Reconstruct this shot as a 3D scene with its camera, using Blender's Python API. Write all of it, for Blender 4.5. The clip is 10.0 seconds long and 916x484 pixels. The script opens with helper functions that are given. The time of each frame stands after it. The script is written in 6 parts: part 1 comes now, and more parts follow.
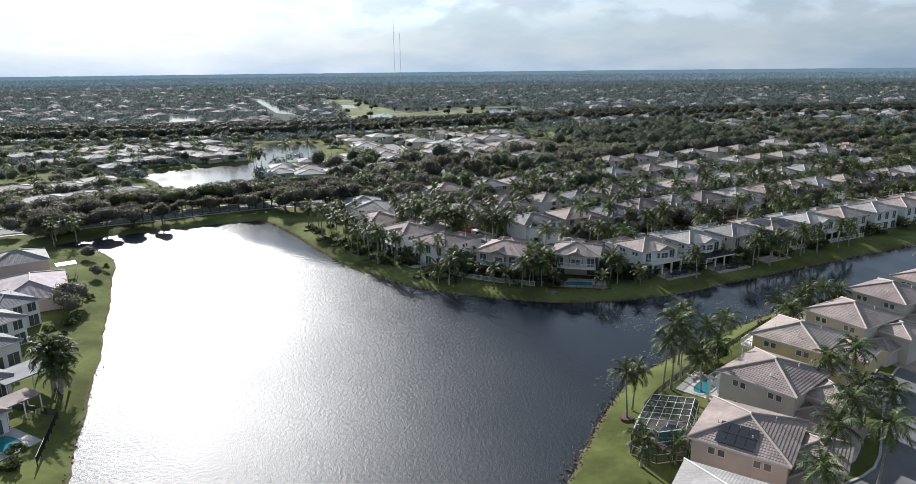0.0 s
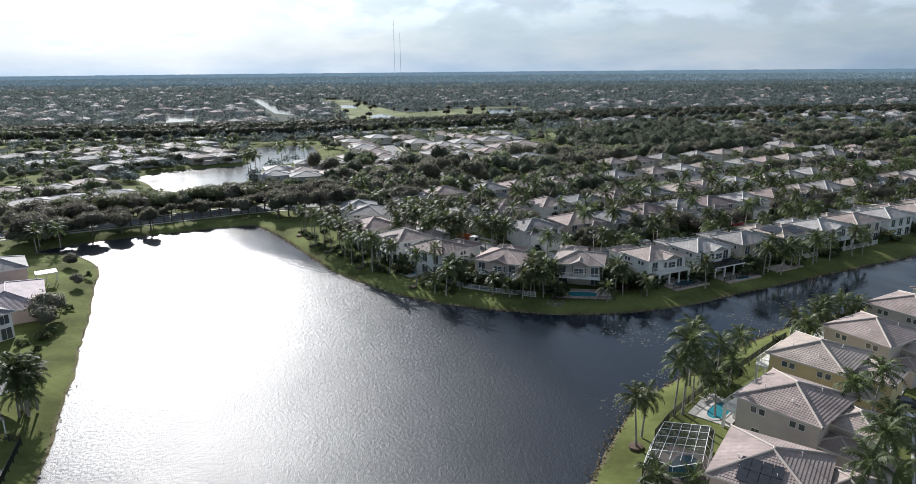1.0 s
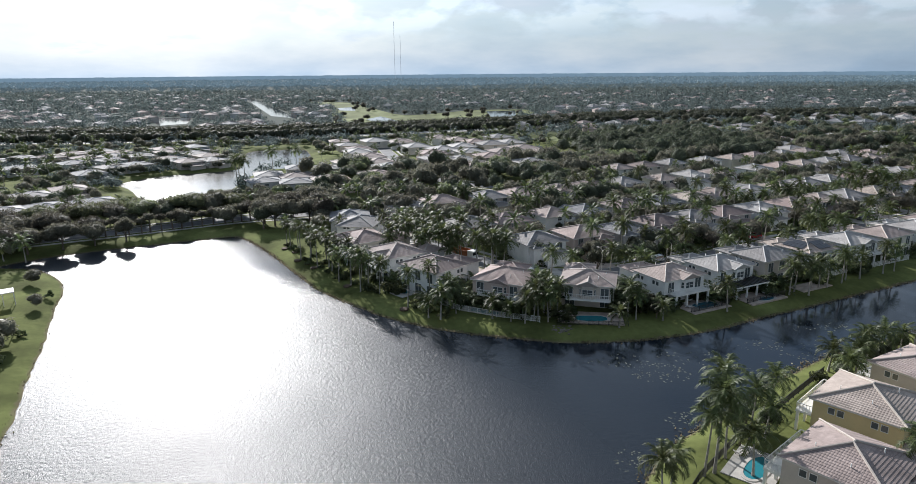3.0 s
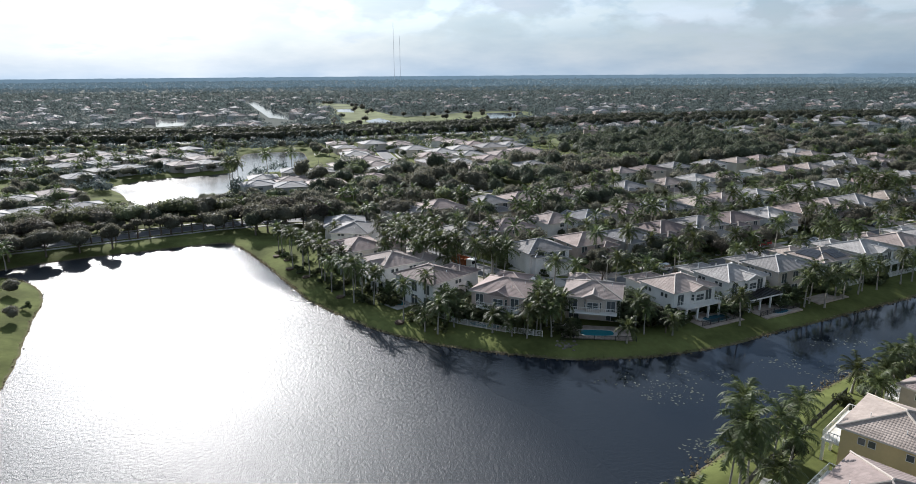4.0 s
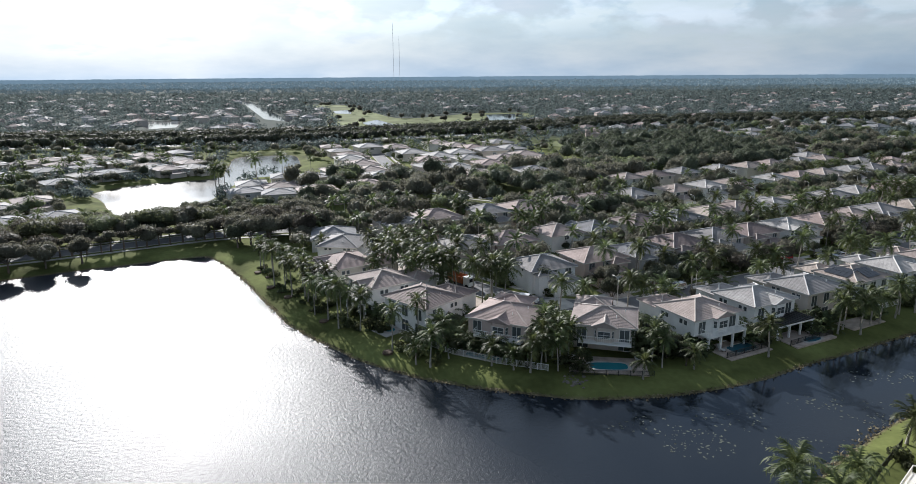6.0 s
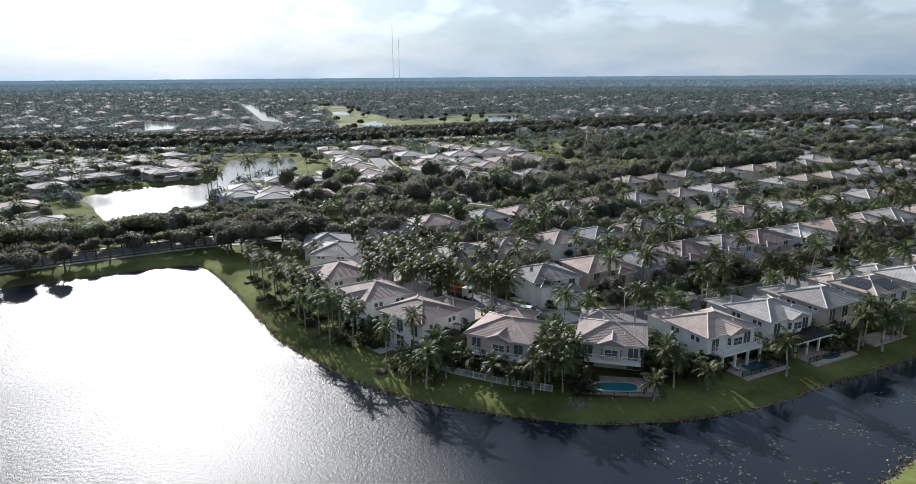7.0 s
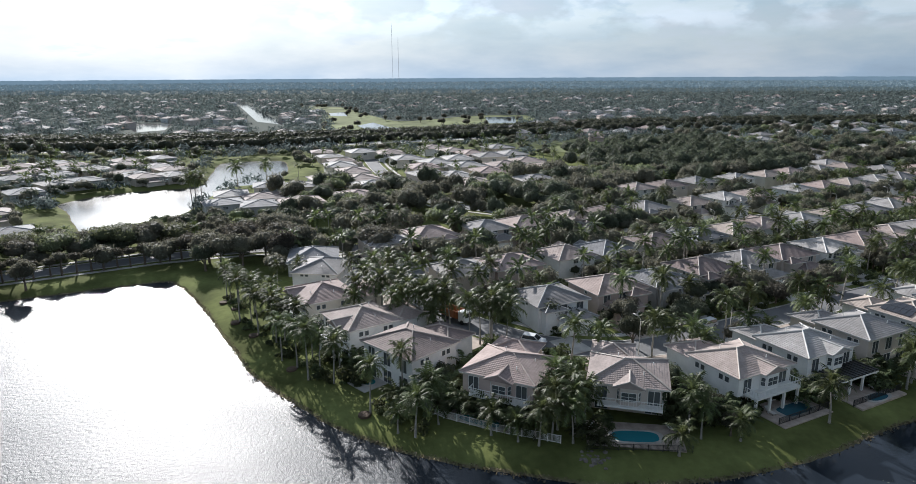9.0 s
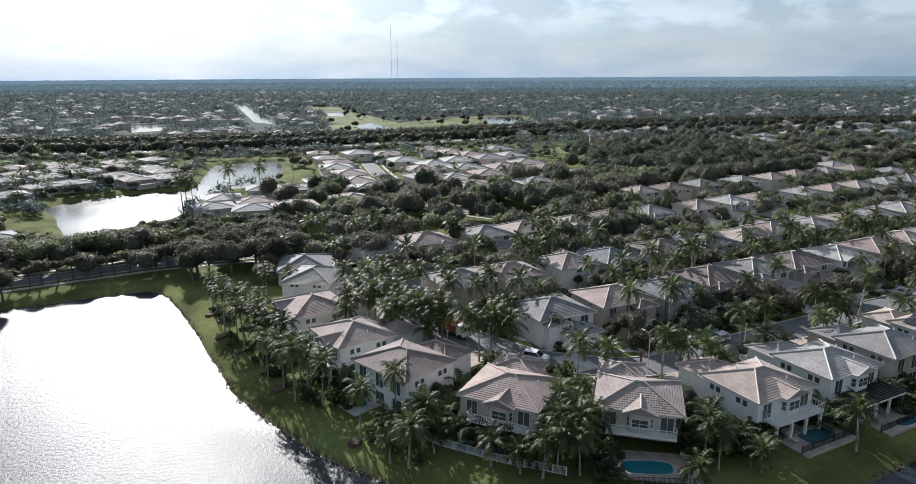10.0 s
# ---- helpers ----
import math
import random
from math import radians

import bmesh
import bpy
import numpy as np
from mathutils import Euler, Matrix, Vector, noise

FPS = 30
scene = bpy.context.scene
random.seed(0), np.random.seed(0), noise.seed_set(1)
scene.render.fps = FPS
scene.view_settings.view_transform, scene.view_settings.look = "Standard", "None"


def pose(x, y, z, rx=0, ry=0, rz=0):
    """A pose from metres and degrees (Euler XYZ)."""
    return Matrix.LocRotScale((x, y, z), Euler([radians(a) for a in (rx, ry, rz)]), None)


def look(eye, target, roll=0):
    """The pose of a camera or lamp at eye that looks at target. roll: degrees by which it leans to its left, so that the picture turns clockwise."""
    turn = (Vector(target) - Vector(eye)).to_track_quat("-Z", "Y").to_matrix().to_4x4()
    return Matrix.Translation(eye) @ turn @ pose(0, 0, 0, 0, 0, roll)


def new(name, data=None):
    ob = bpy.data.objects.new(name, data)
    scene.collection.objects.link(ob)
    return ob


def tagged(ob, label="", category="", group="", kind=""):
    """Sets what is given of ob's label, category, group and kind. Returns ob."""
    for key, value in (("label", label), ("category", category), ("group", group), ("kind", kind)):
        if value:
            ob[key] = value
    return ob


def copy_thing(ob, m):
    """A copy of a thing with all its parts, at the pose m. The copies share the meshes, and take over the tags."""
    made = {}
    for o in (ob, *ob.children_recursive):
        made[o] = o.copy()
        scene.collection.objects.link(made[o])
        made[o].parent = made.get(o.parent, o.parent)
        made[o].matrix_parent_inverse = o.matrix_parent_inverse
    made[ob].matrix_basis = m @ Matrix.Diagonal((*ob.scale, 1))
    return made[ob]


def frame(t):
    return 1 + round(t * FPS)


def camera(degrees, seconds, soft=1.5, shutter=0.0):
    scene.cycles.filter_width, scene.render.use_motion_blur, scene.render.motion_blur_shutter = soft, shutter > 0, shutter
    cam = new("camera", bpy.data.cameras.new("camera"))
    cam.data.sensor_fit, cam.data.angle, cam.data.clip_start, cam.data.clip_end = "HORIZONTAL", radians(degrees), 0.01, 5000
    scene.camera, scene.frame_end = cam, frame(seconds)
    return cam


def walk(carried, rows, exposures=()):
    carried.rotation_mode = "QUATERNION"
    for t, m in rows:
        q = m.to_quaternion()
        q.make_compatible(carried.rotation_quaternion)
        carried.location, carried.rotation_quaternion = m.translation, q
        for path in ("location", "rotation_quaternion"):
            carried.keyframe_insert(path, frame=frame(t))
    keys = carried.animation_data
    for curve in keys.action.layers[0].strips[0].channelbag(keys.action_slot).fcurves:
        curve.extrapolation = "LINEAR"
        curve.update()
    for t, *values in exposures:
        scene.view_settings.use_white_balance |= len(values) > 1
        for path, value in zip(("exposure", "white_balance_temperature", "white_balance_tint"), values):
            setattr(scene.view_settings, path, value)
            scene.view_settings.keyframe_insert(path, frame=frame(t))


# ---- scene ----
cam = camera(70.1, 10.0, soft=0.6)
PATH = [
    (0, (-1.894, -1.067, 50.020), (-1.907, 1.254, 49.405), -0.6),
    (0.5, (-1.607, 2.585, 50.050), (-1.620, 4.904, 49.435), -0.6),
    (1, (-1.375, 6.239, 50.020), (-1.388, 8.558, 49.406), -0.5),
    (1.5, (-1.150, 9.852, 49.934), (-1.163, 12.173, 49.322), -0.5),
    (2, (-0.934, 13.458, 49.838), (-0.947, 15.779, 49.229), -0.5),
    (2.5, (-0.673, 17.018, 49.738), (-0.688, 19.339, 49.130), -0.5),
    (4, (-0.314, 27.721, 49.442), (-0.326, 30.044, 48.841), -0.4),
    (4.5, (-0.134, 31.298, 49.433), (-0.148, 33.623, 48.833), -0.4),
    (5, (0.113, 34.864, 49.477), (0.098, 37.188, 48.877), -0.4),
    (5.5, (0.307, 38.384, 49.478), (0.294, 40.709, 48.878), -0.4),
    (7, (0.725, 48.966, 49.604), (0.715, 51.290, 49.008), -0.4),
    (7.5, (0.874, 52.622, 49.615), (0.864, 54.947, 49.019), -0.4),
    (8, (1.063, 56.215, 49.621), (1.055, 58.540, 49.026), -0.4),
    (8.5, (1.237, 59.788, 49.643), (1.228, 62.113, 49.049), -0.4),
    (9, (1.408, 63.408, 49.646), (1.400, 65.734, 49.052), -0.3),
    (9.5, (1.547, 66.983, 49.675), (1.540, 69.308, 49.081), -0.3),
    (10, (1.672, 70.644, 49.728), (1.667, 72.968, 49.134), -0.3),
]
walk(cam, [(t, look(e, g, r)) for t, e, g, r in PATH], exposures=[(0.0, 0.54, 5900, 8), (10.0, 0.54, 5900, 8)])

# ---- light ----
SUN_AZ, SUN_EL = -26.0, 24.5          # degrees from +y (clockwise positive) and above the horizon
sun_dir = Vector((math.sin(radians(SUN_AZ)) * math.cos(radians(SUN_EL)),
                  math.cos(radians(SUN_AZ)) * math.cos(radians(SUN_EL)), math.sin(radians(SUN_EL))))
sun = new("sun", bpy.data.lights.new("sun", "SUN"))
sun.data.energy, sun.data.angle, sun.data.color = 5.9, radians(0.6), (1.0, 0.915, 0.83)
sun.matrix_world = look((0, 0, 300), Vector((0, 0, 300)) - sun_dir)

world = bpy.data.worlds.new("sky")
scene.world = world
world.use_nodes = True
wn, wl = world.node_tree.nodes, world.node_tree.links
wn.clear()


def wnode(kind, **kw):
    n = wn.new(kind)
    for k, v in kw.items():
        n.inputs[int(k[1:])].default_value = v
    return n


def wmath(op, a, b=None):
    n = wn.new("ShaderNodeMath")
    n.operation = op
    for i, v in enumerate((a, b)):
        if v is None:
            continue
        if isinstance(v, (int, float)):
            n.inputs[i].default_value = v
        else:
            wl.new(v, n.inputs[i])
    return n.outputs[0]


sky = wn.new("ShaderNodeTexSky")
sky.sky_type, sky.sun_disc = "NISHITA", False
sky.sun_elevation, sky.sun_rotation = radians(SUN_EL), radians(SUN_AZ)
sky.air_density, sky.dust_density, sky.ozone_density = 1.0, 0.8, 1.5
tc = wn.new("ShaderNodeTexCoord")
sep = wn.new("ShaderNodeSeparateXYZ")
wl.new(tc.outputs["Generated"], sep.inputs[0])
# clouds: broad flat banks
comb = wn.new("ShaderNodeVectorMath")
comb.operation = "MULTIPLY"
comb.inputs[1].default_value = (1.0, 1.0, 3.6)
wl.new(tc.outputs["Generated"], comb.inputs[0])
n1 = wn.new("ShaderNodeTexNoise")
n1.inputs["Scale"].default_value, n1.inputs["Detail"].default_value, n1.inputs["Roughness"].default_value = 4.2, 8.0, 0.56
wl.new(comb.outputs[0], n1.inputs["Vector"])
cover = wn.new("ShaderNodeMapRange")
cover.inputs[1].default_value, cover.inputs[2].default_value = 0.24, 0.60
wl.new(n1.outputs[0], cover.inputs[0])
# clouds shine more towards the sun
dot = wn.new("ShaderNodeVectorMath")
dot.operation = "DOT_PRODUCT"
wl.new(tc.outputs["Generated"], dot.inputs[0])
dot.inputs[1].default_value = sun_dir
glow = wmath("POWER", wmath("MAXIMUM", dot.outputs["Value"], 0.0), 4.0)
# thin cloud scatters a wide bright aureole round the sun
aureole = wmath("POWER", wmath("MAXIMUM", dot.outputs["Value"], 0.0), 26.0)
# the cloud thins out overhead; banks low down away from the sun are grey-blue
overhead = wmath("SUBTRACT", 1.0, wmath("MULTIPLY", wmath("MAXIMUM", sep.outputs[2], 0.0), 0.42))
lumps = wmath("MULTIPLY_ADD", n1.outputs[0], 0.9)
lumps.node.inputs[2].default_value = 0.62
# towering heads catch the light above the grey banks
cv2 = wn.new("ShaderNodeVectorMath")
cv2.operation = "MULTIPLY"
cv2.inputs[1].default_value = (1.0, 1.0, 2.2)
wl.new(tc.outputs["Generated"], cv2.inputs[0])
n2 = wn.new("ShaderNodeTexNoise")
n2.inputs["Scale"].default_value, n2.inputs["Detail"].default_value, n2.inputs["Roughness"].default_value = 11.0, 9.0, 0.5
wl.new(cv2.outputs[0], n2.inputs["Vector"])
heads = wn.new("ShaderNodeMapRange")
heads.inputs[1].default_value, heads.inputs[2].default_value = 0.47, 0.57
wl.new(n2.outputs[0], heads.inputs[0])
high = wn.new("ShaderNodeMapRange")
high.interpolation_type = "SMOOTHSTEP"
high.inputs[1].default_value, high.inputs[2].default_value = 0.035, 0.085
wl.new(sep.outputs[2], high.inputs[0])
head = wmath("MULTIPLY", heads.outputs[0], high.outputs[0])
shine = wmath("MULTIPLY", wmath("ADD", wmath("ADD", wmath("MULTIPLY", glow, 3.7), wmath("MULTIPLY", aureole, 5.0)), wmath("MULTIPLY", overhead, 4.8)), wmath("ADD", lumps, wmath("MULTIPLY", head, 0.4)))
hue = wn.new("ShaderNodeMix")
hue.data_type = "RGBA"
hue.inputs["A"].default_value, hue.inputs["B"].default_value = (0.74, 0.93, 1.14, 1), (0.93, 1.0, 1.07, 1)
hr = wn.new("ShaderNodeMapRange")
hr.inputs[1].default_value, hr.inputs[2].default_value = 0.38, 0.62
wl.new(n1.outputs[0], hr.inputs[0]), wl.new(wmath("MAXIMUM", hr.outputs[0], head), hue.inputs["Factor"])
tint = wn.new("ShaderNodeVectorMath")
tint.operation = "SCALE"
wl.new(hue.outputs["Result"], tint.inputs[0])
wl.new(shine, tint.inputs["Scale"])
mixc = wn.new("ShaderNodeMix")
mixc.data_type = "RGBA"
far_deck = wmath("MAXIMUM", wmath("SUBTRACT", 0.97, wmath("MULTIPLY", sep.outputs[2], 4.0)), 0.0)
wl.new(wmath("MAXIMUM", wmath("MULTIPLY", cover.outputs[0], 0.92), far_deck), mixc.inputs["Factor"])
wl.new(sky.outputs[0], mixc.inputs["A"])
wl.new(tint.outputs[0], mixc.inputs["B"])
bg = wn.new("ShaderNodeBackground")
bg.inputs["Strength"].default_value = 0.067
wl.new(mixc.outputs["Result"], bg.inputs["Color"])
wo = wn.new("ShaderNodeOutputWorld")
wl.new(bg.outputs[0], wo.inputs[0])


# ---- materials ----
def material(name, colour, rough=0.7, metal=0.0, var=0.25, scale=0.5, fine=8.0, bump=0.0, bump_scale=20.0, per_object=0.0,
             per_island=0.0, spec=0.5, second=None, bump_depth=0.05):
    """A surface with variation at two scales, fine relief, and differences from thing to thing."""
    m = bpy.data.materials.new(name)
    m.use_nodes = True
    nt = m.node_tree
    N, L = nt.nodes, nt.links
    b = N["Principled BSDF"]
    b.inputs["Roughness"].default_value, b.inputs["Metallic"].default_value = rough, metal
    b.inputs["Specular IOR Level"].default_value = spec
    geo = N.new("ShaderNodeNewGeometry")
    na, nb = N.new("ShaderNodeTexNoise"), N.new("ShaderNodeTexNoise")
    na.inputs["Scale"].default_value, nb.inputs["Scale"].default_value = scale, fine
    na.inputs["Detail"].default_value = nb.inputs["Detail"].default_value = 4
    for n in (na, nb):
        L.new(geo.outputs["Position"], n.inputs["Vector"])
    mix = N.new("ShaderNodeMix")
    mix.data_type = "RGBA"
    two = second or [c * (1 - var) for c in colour]
    mix.inputs["A"].default_value, mix.inputs["B"].default_value = (*two, 1), (*[min(1, c * (1 + var * 0.6)) for c in colour], 1)
    ramp = N.new("ShaderNodeMapRange")
    ramp.inputs[1].default_value, ramp.inputs[2].default_value = 0.32, 0.68
    L.new(na.outputs[0], ramp.inputs[0])
    L.new(ramp.outputs[0], mix.inputs["Factor"])
    hsv = N.new("ShaderNodeHueSaturation")
    L.new(mix.outputs["Result"], hsv.inputs["Color"])
    val = N.new("ShaderNodeMapRange")
    val.inputs[3].default_value, val.inputs[4].default_value = 1 - var * 0.7, 1 + var * 0.7
    L.new(nb.outputs[0], val.inputs[0])
    out = val.outputs[0]
    for amount, source in ((per_object, "object"), (per_island, "island")):
        if amount:
            src = N.new("ShaderNodeObjectInfo").outputs["Random"] if source == "object" else geo.outputs["Random Per Island"]
            r = N.new("ShaderNodeMapRange")
            r.inputs[3].default_value, r.inputs[4].default_value = 1 - amount, 1 + amount
            L.new(src, r.inputs[0])
            k = N.new("ShaderNodeMath")
            k.operation = "MULTIPLY"
            L.new(out, k.inputs[0]), L.new(r.outputs[0], k.inputs[1])
            out = k.outputs[0]
            if source == "object":
                h = N.new("ShaderNodeMapRange")
                h.inputs[3].default_value, h.inputs[4].default_value = 0.5 - amount * 0.06, 0.5 + amount * 0.06
                L.new(src, h.inputs[0]), L.new(h.outputs[0], hsv.inputs["Hue"])
    L.new(out, hsv.inputs["Value"])
    L.new(hsv.outputs[0], b.inputs["Base Color"])
    if bump:
        bn, nc = N.new("ShaderNodeBump"), N.new("ShaderNodeTexNoise")
        nc.inputs["Scale"].default_value, nc.inputs["Detail"].default_value = bump_scale, 3
        L.new(geo.outputs["Position"], nc.inputs["Vector"])
        bn.inputs["Strength"].default_value, bn.inputs["Distance"].default_value = bump, bump_depth
        L.new(nc.outputs[0], bn.inputs["Height"])
        L.new(bn.outputs[0], b.inputs["Normal"])
    return m


def foliage(name, colour, per_object=0.35, per_island=0.35, through_light=0.28, rough=0.62, bump=0.0, spec=0.08):
    """Leaves: a glossy upper side and some light through the blade."""
    m = material(name, colour, rough, var=0.42, scale=0.15, fine=1.2, per_object=per_object, per_island=per_island, spec=spec, bump=bump, bump_scale=2.2, bump_depth=0.5)
    N, L = m.node_tree.nodes, m.node_tree.links
    b, o = N["Principled BSDF"], N["Material Output"]
    tr = N.new("ShaderNodeBsdfTranslucent")
    src = b.inputs["Base Color"].links[0].from_socket
    g = N.new("ShaderNodeHueSaturation")
    g.inputs["Hue"].default_value, g.inputs["Saturation"].default_value, g.inputs["Value"].default_value = 0.49, 1.05, 1.3
    L.new(src, g.inputs["Color"]), L.new(g.outputs[0], tr.inputs["Color"])
    mx = N.new("ShaderNodeMixShader")
    mx.inputs[0].default_value = through_light
    L.new(b.outputs[0], mx.inputs[1]), L.new(tr.outputs[0], mx.inputs[2]), L.new(mx.outputs[0], o.inputs["Surface"])
    return m


def roof_material(name, colour):
    """Clay or concrete tiles: ribs down the slope and courses across it, by the roof's own plan in metres."""
    m = material(name, colour, 0.8, var=0.22, scale=0.35, fine=2.5, per_object=0.12, spec=0.25)
    N, L = m.node_tree.nodes, m.node_tree.links
    b = N["Principled BSDF"]
    uv, s = N.new("ShaderNodeUVMap"), N.new("ShaderNodeSeparateXYZ")
    uv.uv_map = "plan"
    L.new(uv.outputs[0], s.inputs[0])

    def f(op, a, k):
        n = N.new("ShaderNodeMath")
        n.operation = op
        L.new(a, n.inputs[0])
        if isinstance(k, (int, float)):
            n.inputs[1].default_value = k
        else:
            L.new(k, n.inputs[1])
        return n.outputs[0]
    rib = f("ABSOLUTE", f("SINE", f("MULTIPLY", s.outputs[0], math.pi / 0.34), 0), 0)
    bn = N.new("ShaderNodeBump")
    bn.inputs["Strength"].default_value, bn.inputs["Distance"].default_value = 0.6, 0.03
    L.new(rib, bn.inputs["Height"]), L.new(bn.outputs[0], b.inputs["Normal"])
    # each tile fired a little differently
    vv = N.new("ShaderNodeTexWhiteNoise")
    vv.noise_dimensions = "2D"
    c = N.new("ShaderNodeCombineXYZ")
    L.new(f("FLOOR", f("DIVIDE", s.outputs[0], 0.34), 0), c.inputs[0])
    L.new(f("FLOOR", f("DIVIDE", s.outputs[1], 0.40), 0), c.inputs[1])
    L.new(c.outputs[0], vv.inputs["Vector"])
    r = N.new("ShaderNodeMapRange")
    r.inputs[3].default_value, r.inputs[4].default_value = 0.92, 1.07
    L.new(vv.outputs[0], r.inputs[0])
    hs = N.new("ShaderNodeHueSaturation")
    src = b.inputs["Base Color"].links[0].from_socket
    L.new(src, hs.inputs["Color"]), L.new(r.outputs[0], hs.inputs["Value"]), L.new(hs.outputs[0], b.inputs["Base Color"])
    return m


def water_material(name, colour, ripple, wave, rough, calm=1.0):
    m = bpy.data.materials.new(name)
    m.use_nodes = True
    N, L = m.node_tree.nodes, m.node_tree.links
    b = N["Principled BSDF"]
    b.inputs["Base Color"].default_value = (*colour, 1)
    b.inputs["Roughness"].default_value, b.inputs["IOR"].default_value = rough, 1.333
    geo = N.new("ShaderNodeNewGeometry")
    last = None
    # the canal and the water under the peninsula's trees lie in the lee and stay calmer than the open lake

    def lee(direction, start, end, most):
        d, r = N.new("ShaderNodeVectorMath"), N.new("ShaderNodeMapRange")
        d.operation, r.interpolation_type = "DOT_PRODUCT", "SMOOTHSTEP"
        d.inputs[1].default_value = direction
        r.inputs[1].default_value, r.inputs[2].default_value, r.inputs[4].default_value = start, end, most
        L.new(geo.outputs["Position"], d.inputs[0]), L.new(d.outputs["Value"], r.inputs[0])
        return r.outputs[0]
    most, lr = N.new("ShaderNodeMath"), N.new("ShaderNodeMapRange")
    most.operation = "MAXIMUM"
    L.new(lee((0.83, 0.55, 0), 60.0, 90.0, 1.0), most.inputs[0]), L.new(lee((0.55, 0.83, 0), 110.0, 126.0, 0.58), most.inputs[1])
    lr.inputs[3].default_value, lr.inputs[4].default_value = 1.0, calm
    L.new(most.outputs[0], lr.inputs[0])
    for sc, dist in ((6.5, ripple * 0.85), (1.7, wave * 0.8), (0.02, wave * 2)):
        n, bn = N.new("ShaderNodeTexNoise"), N.new("ShaderNodeBump")
        n.inputs["Scale"].default_value, n.inputs["Detail"].default_value = sc, 3
        bn.inputs["Strength"].default_value, bn.inputs["Distance"].default_value = 1.0, dist
        L.new(geo.outputs["Position"], n.inputs["Vector"]), L.new(n.outputs[0], bn.inputs["Height"])
        L.new(lr.outputs[0], bn.inputs["Strength"])
        if last:
            L.new(last, bn.inputs["Normal"])
        last = bn.outputs[0]
    L.new(last, b.inputs["Normal"])
    # gusts roughen the surface here and there
    g, mr = N.new("ShaderNodeTexNoise"), N.new("ShaderNodeMapRange")
    g.inputs["Scale"].default_value, g.inputs["Detail"].default_value = 0.025, 4
    mr.inputs[1].default_value, mr.inputs[2].default_value = 0.35, 0.65
    mr.inputs[3].default_value, mr.inputs[4].default_value = 0.85, 1.12
    L.new(geo.outputs["Position"], g.inputs["Vector"]), L.new(g.outputs[0], mr.inputs[0])
    mul, base = N.new("ShaderNodeMath"), N.new("ShaderNodeMath")
    mul.operation = base.operation = "MULTIPLY"
    base.inputs[1].default_value = rough
    L.new(lr.outputs[0], base.inputs[0])
    L.new(mr.outputs[0], mul.inputs[0]), L.new(base.outputs[0], mul.inputs[1]), L.new(mul.outputs[0], b.inputs["Roughness"])
    return m


GRASS = material("grass", (0.122, 0.138, 0.048), 0.95, var=0.45, scale=0.09, fine=0.9, bump=0.6, bump_scale=4, spec=0.03)
LAWN = material("golf_grass", (0.18, 0.20, 0.10), 0.9, var=0.5, scale=0.014, fine=0.12, spec=0.03)
ASPHALT = material("asphalt", (0.14, 0.14, 0.145), 0.9, var=0.2, scale=0.3, fine=6)
CONCRETE = material("concrete", (0.42, 0.40, 0.37), 0.85, var=0.2, scale=0.5, fine=5)
PAVER = material("pavers", (0.40, 0.33, 0.28), 0.85, var=0.25, scale=0.8, fine=6)
LAKE = water_material("lake_water", (0.016, 0.021, 0.029), 0.075, 0.10, 0.40, 0.06)
CALM = water_material("calm_water", (0.01, 0.014, 0.018), 0.012, 0.02, 0.16)
POND = water_material("pond_water", (0.01, 0.014, 0.018), 0.001, 0.001, 0.08)
# shade on these pools darkens the colour; POOL_PALE holds the sunlit turquoise
POOL = water_material("pool_water", (0.04, 0.115, 0.155), 0.01, 0.01, 0.05)
LAKE.node_tree.nodes["Principled BSDF"].inputs["Specular IOR Level"].default_value = 0.36
POOL_PALE = water_material("pool_water_pale", (0.035, 0.19, 0.23), 0.01, 0.01, 0.05)
WHITE = material("white_paint", (0.78, 0.77, 0.74), 0.5, var=0.06)
TRIM = material("trim_paint", (0.62, 0.58, 0.54), 0.6, var=0.08)
DARKMETAL = material("bronze_metal", (0.05, 0.05, 0.05), 0.4, 0.6, var=0.1)
GLASS = material("window_glass", (0.085, 0.095, 0.10), 0.08, var=0.1, spec=0.8)
TRUNK = material("palm_trunk", (0.30, 0.275, 0.24), 0.85, var=0.3, scale=1.5, fine=6)
BARK = material("bark", (0.14, 0.11, 0.085), 0.9, var=0.35, scale=1.5, fine=7)
SHAFT = material("crownshaft", (0.12, 0.19, 0.06), 0.4, var=0.2)
PALM = foliage("palm_leaf", (0.084, 0.104, 0.042), per_object=0.3, per_island=0.3, rough=0.5, through_light=0.34, spec=0.16)
OAK = foliage("oak_leaf", (0.118, 0.112, 0.086), per_object=0.35, per_island=0.3, through_light=0.4, bump=0.8)
DARKLEAF = foliage("dark_leaf", (0.074, 0.082, 0.056), per_object=0.35, per_island=0.3, through_light=0.32, bump=0.8)
LIMELEAF = foliage("pale_leaf", (0.135, 0.150, 0.082), per_object=0.3, per_island=0.3, through_light=0.4, bump=0.8)
BUSH = foliage("shrub_leaf", (0.090, 0.108, 0.054), through_light=0.36)
# far leaves made paler and bluer: distance haze put into their colour
FAR = foliage("hazed_woods_leaf", (0.108, 0.130, 0.126), per_object=0.0, per_island=0.5, through_light=0.35)
TIRE = material("tyre", (0.02, 0.02, 0.02), 0.8, var=0.1)

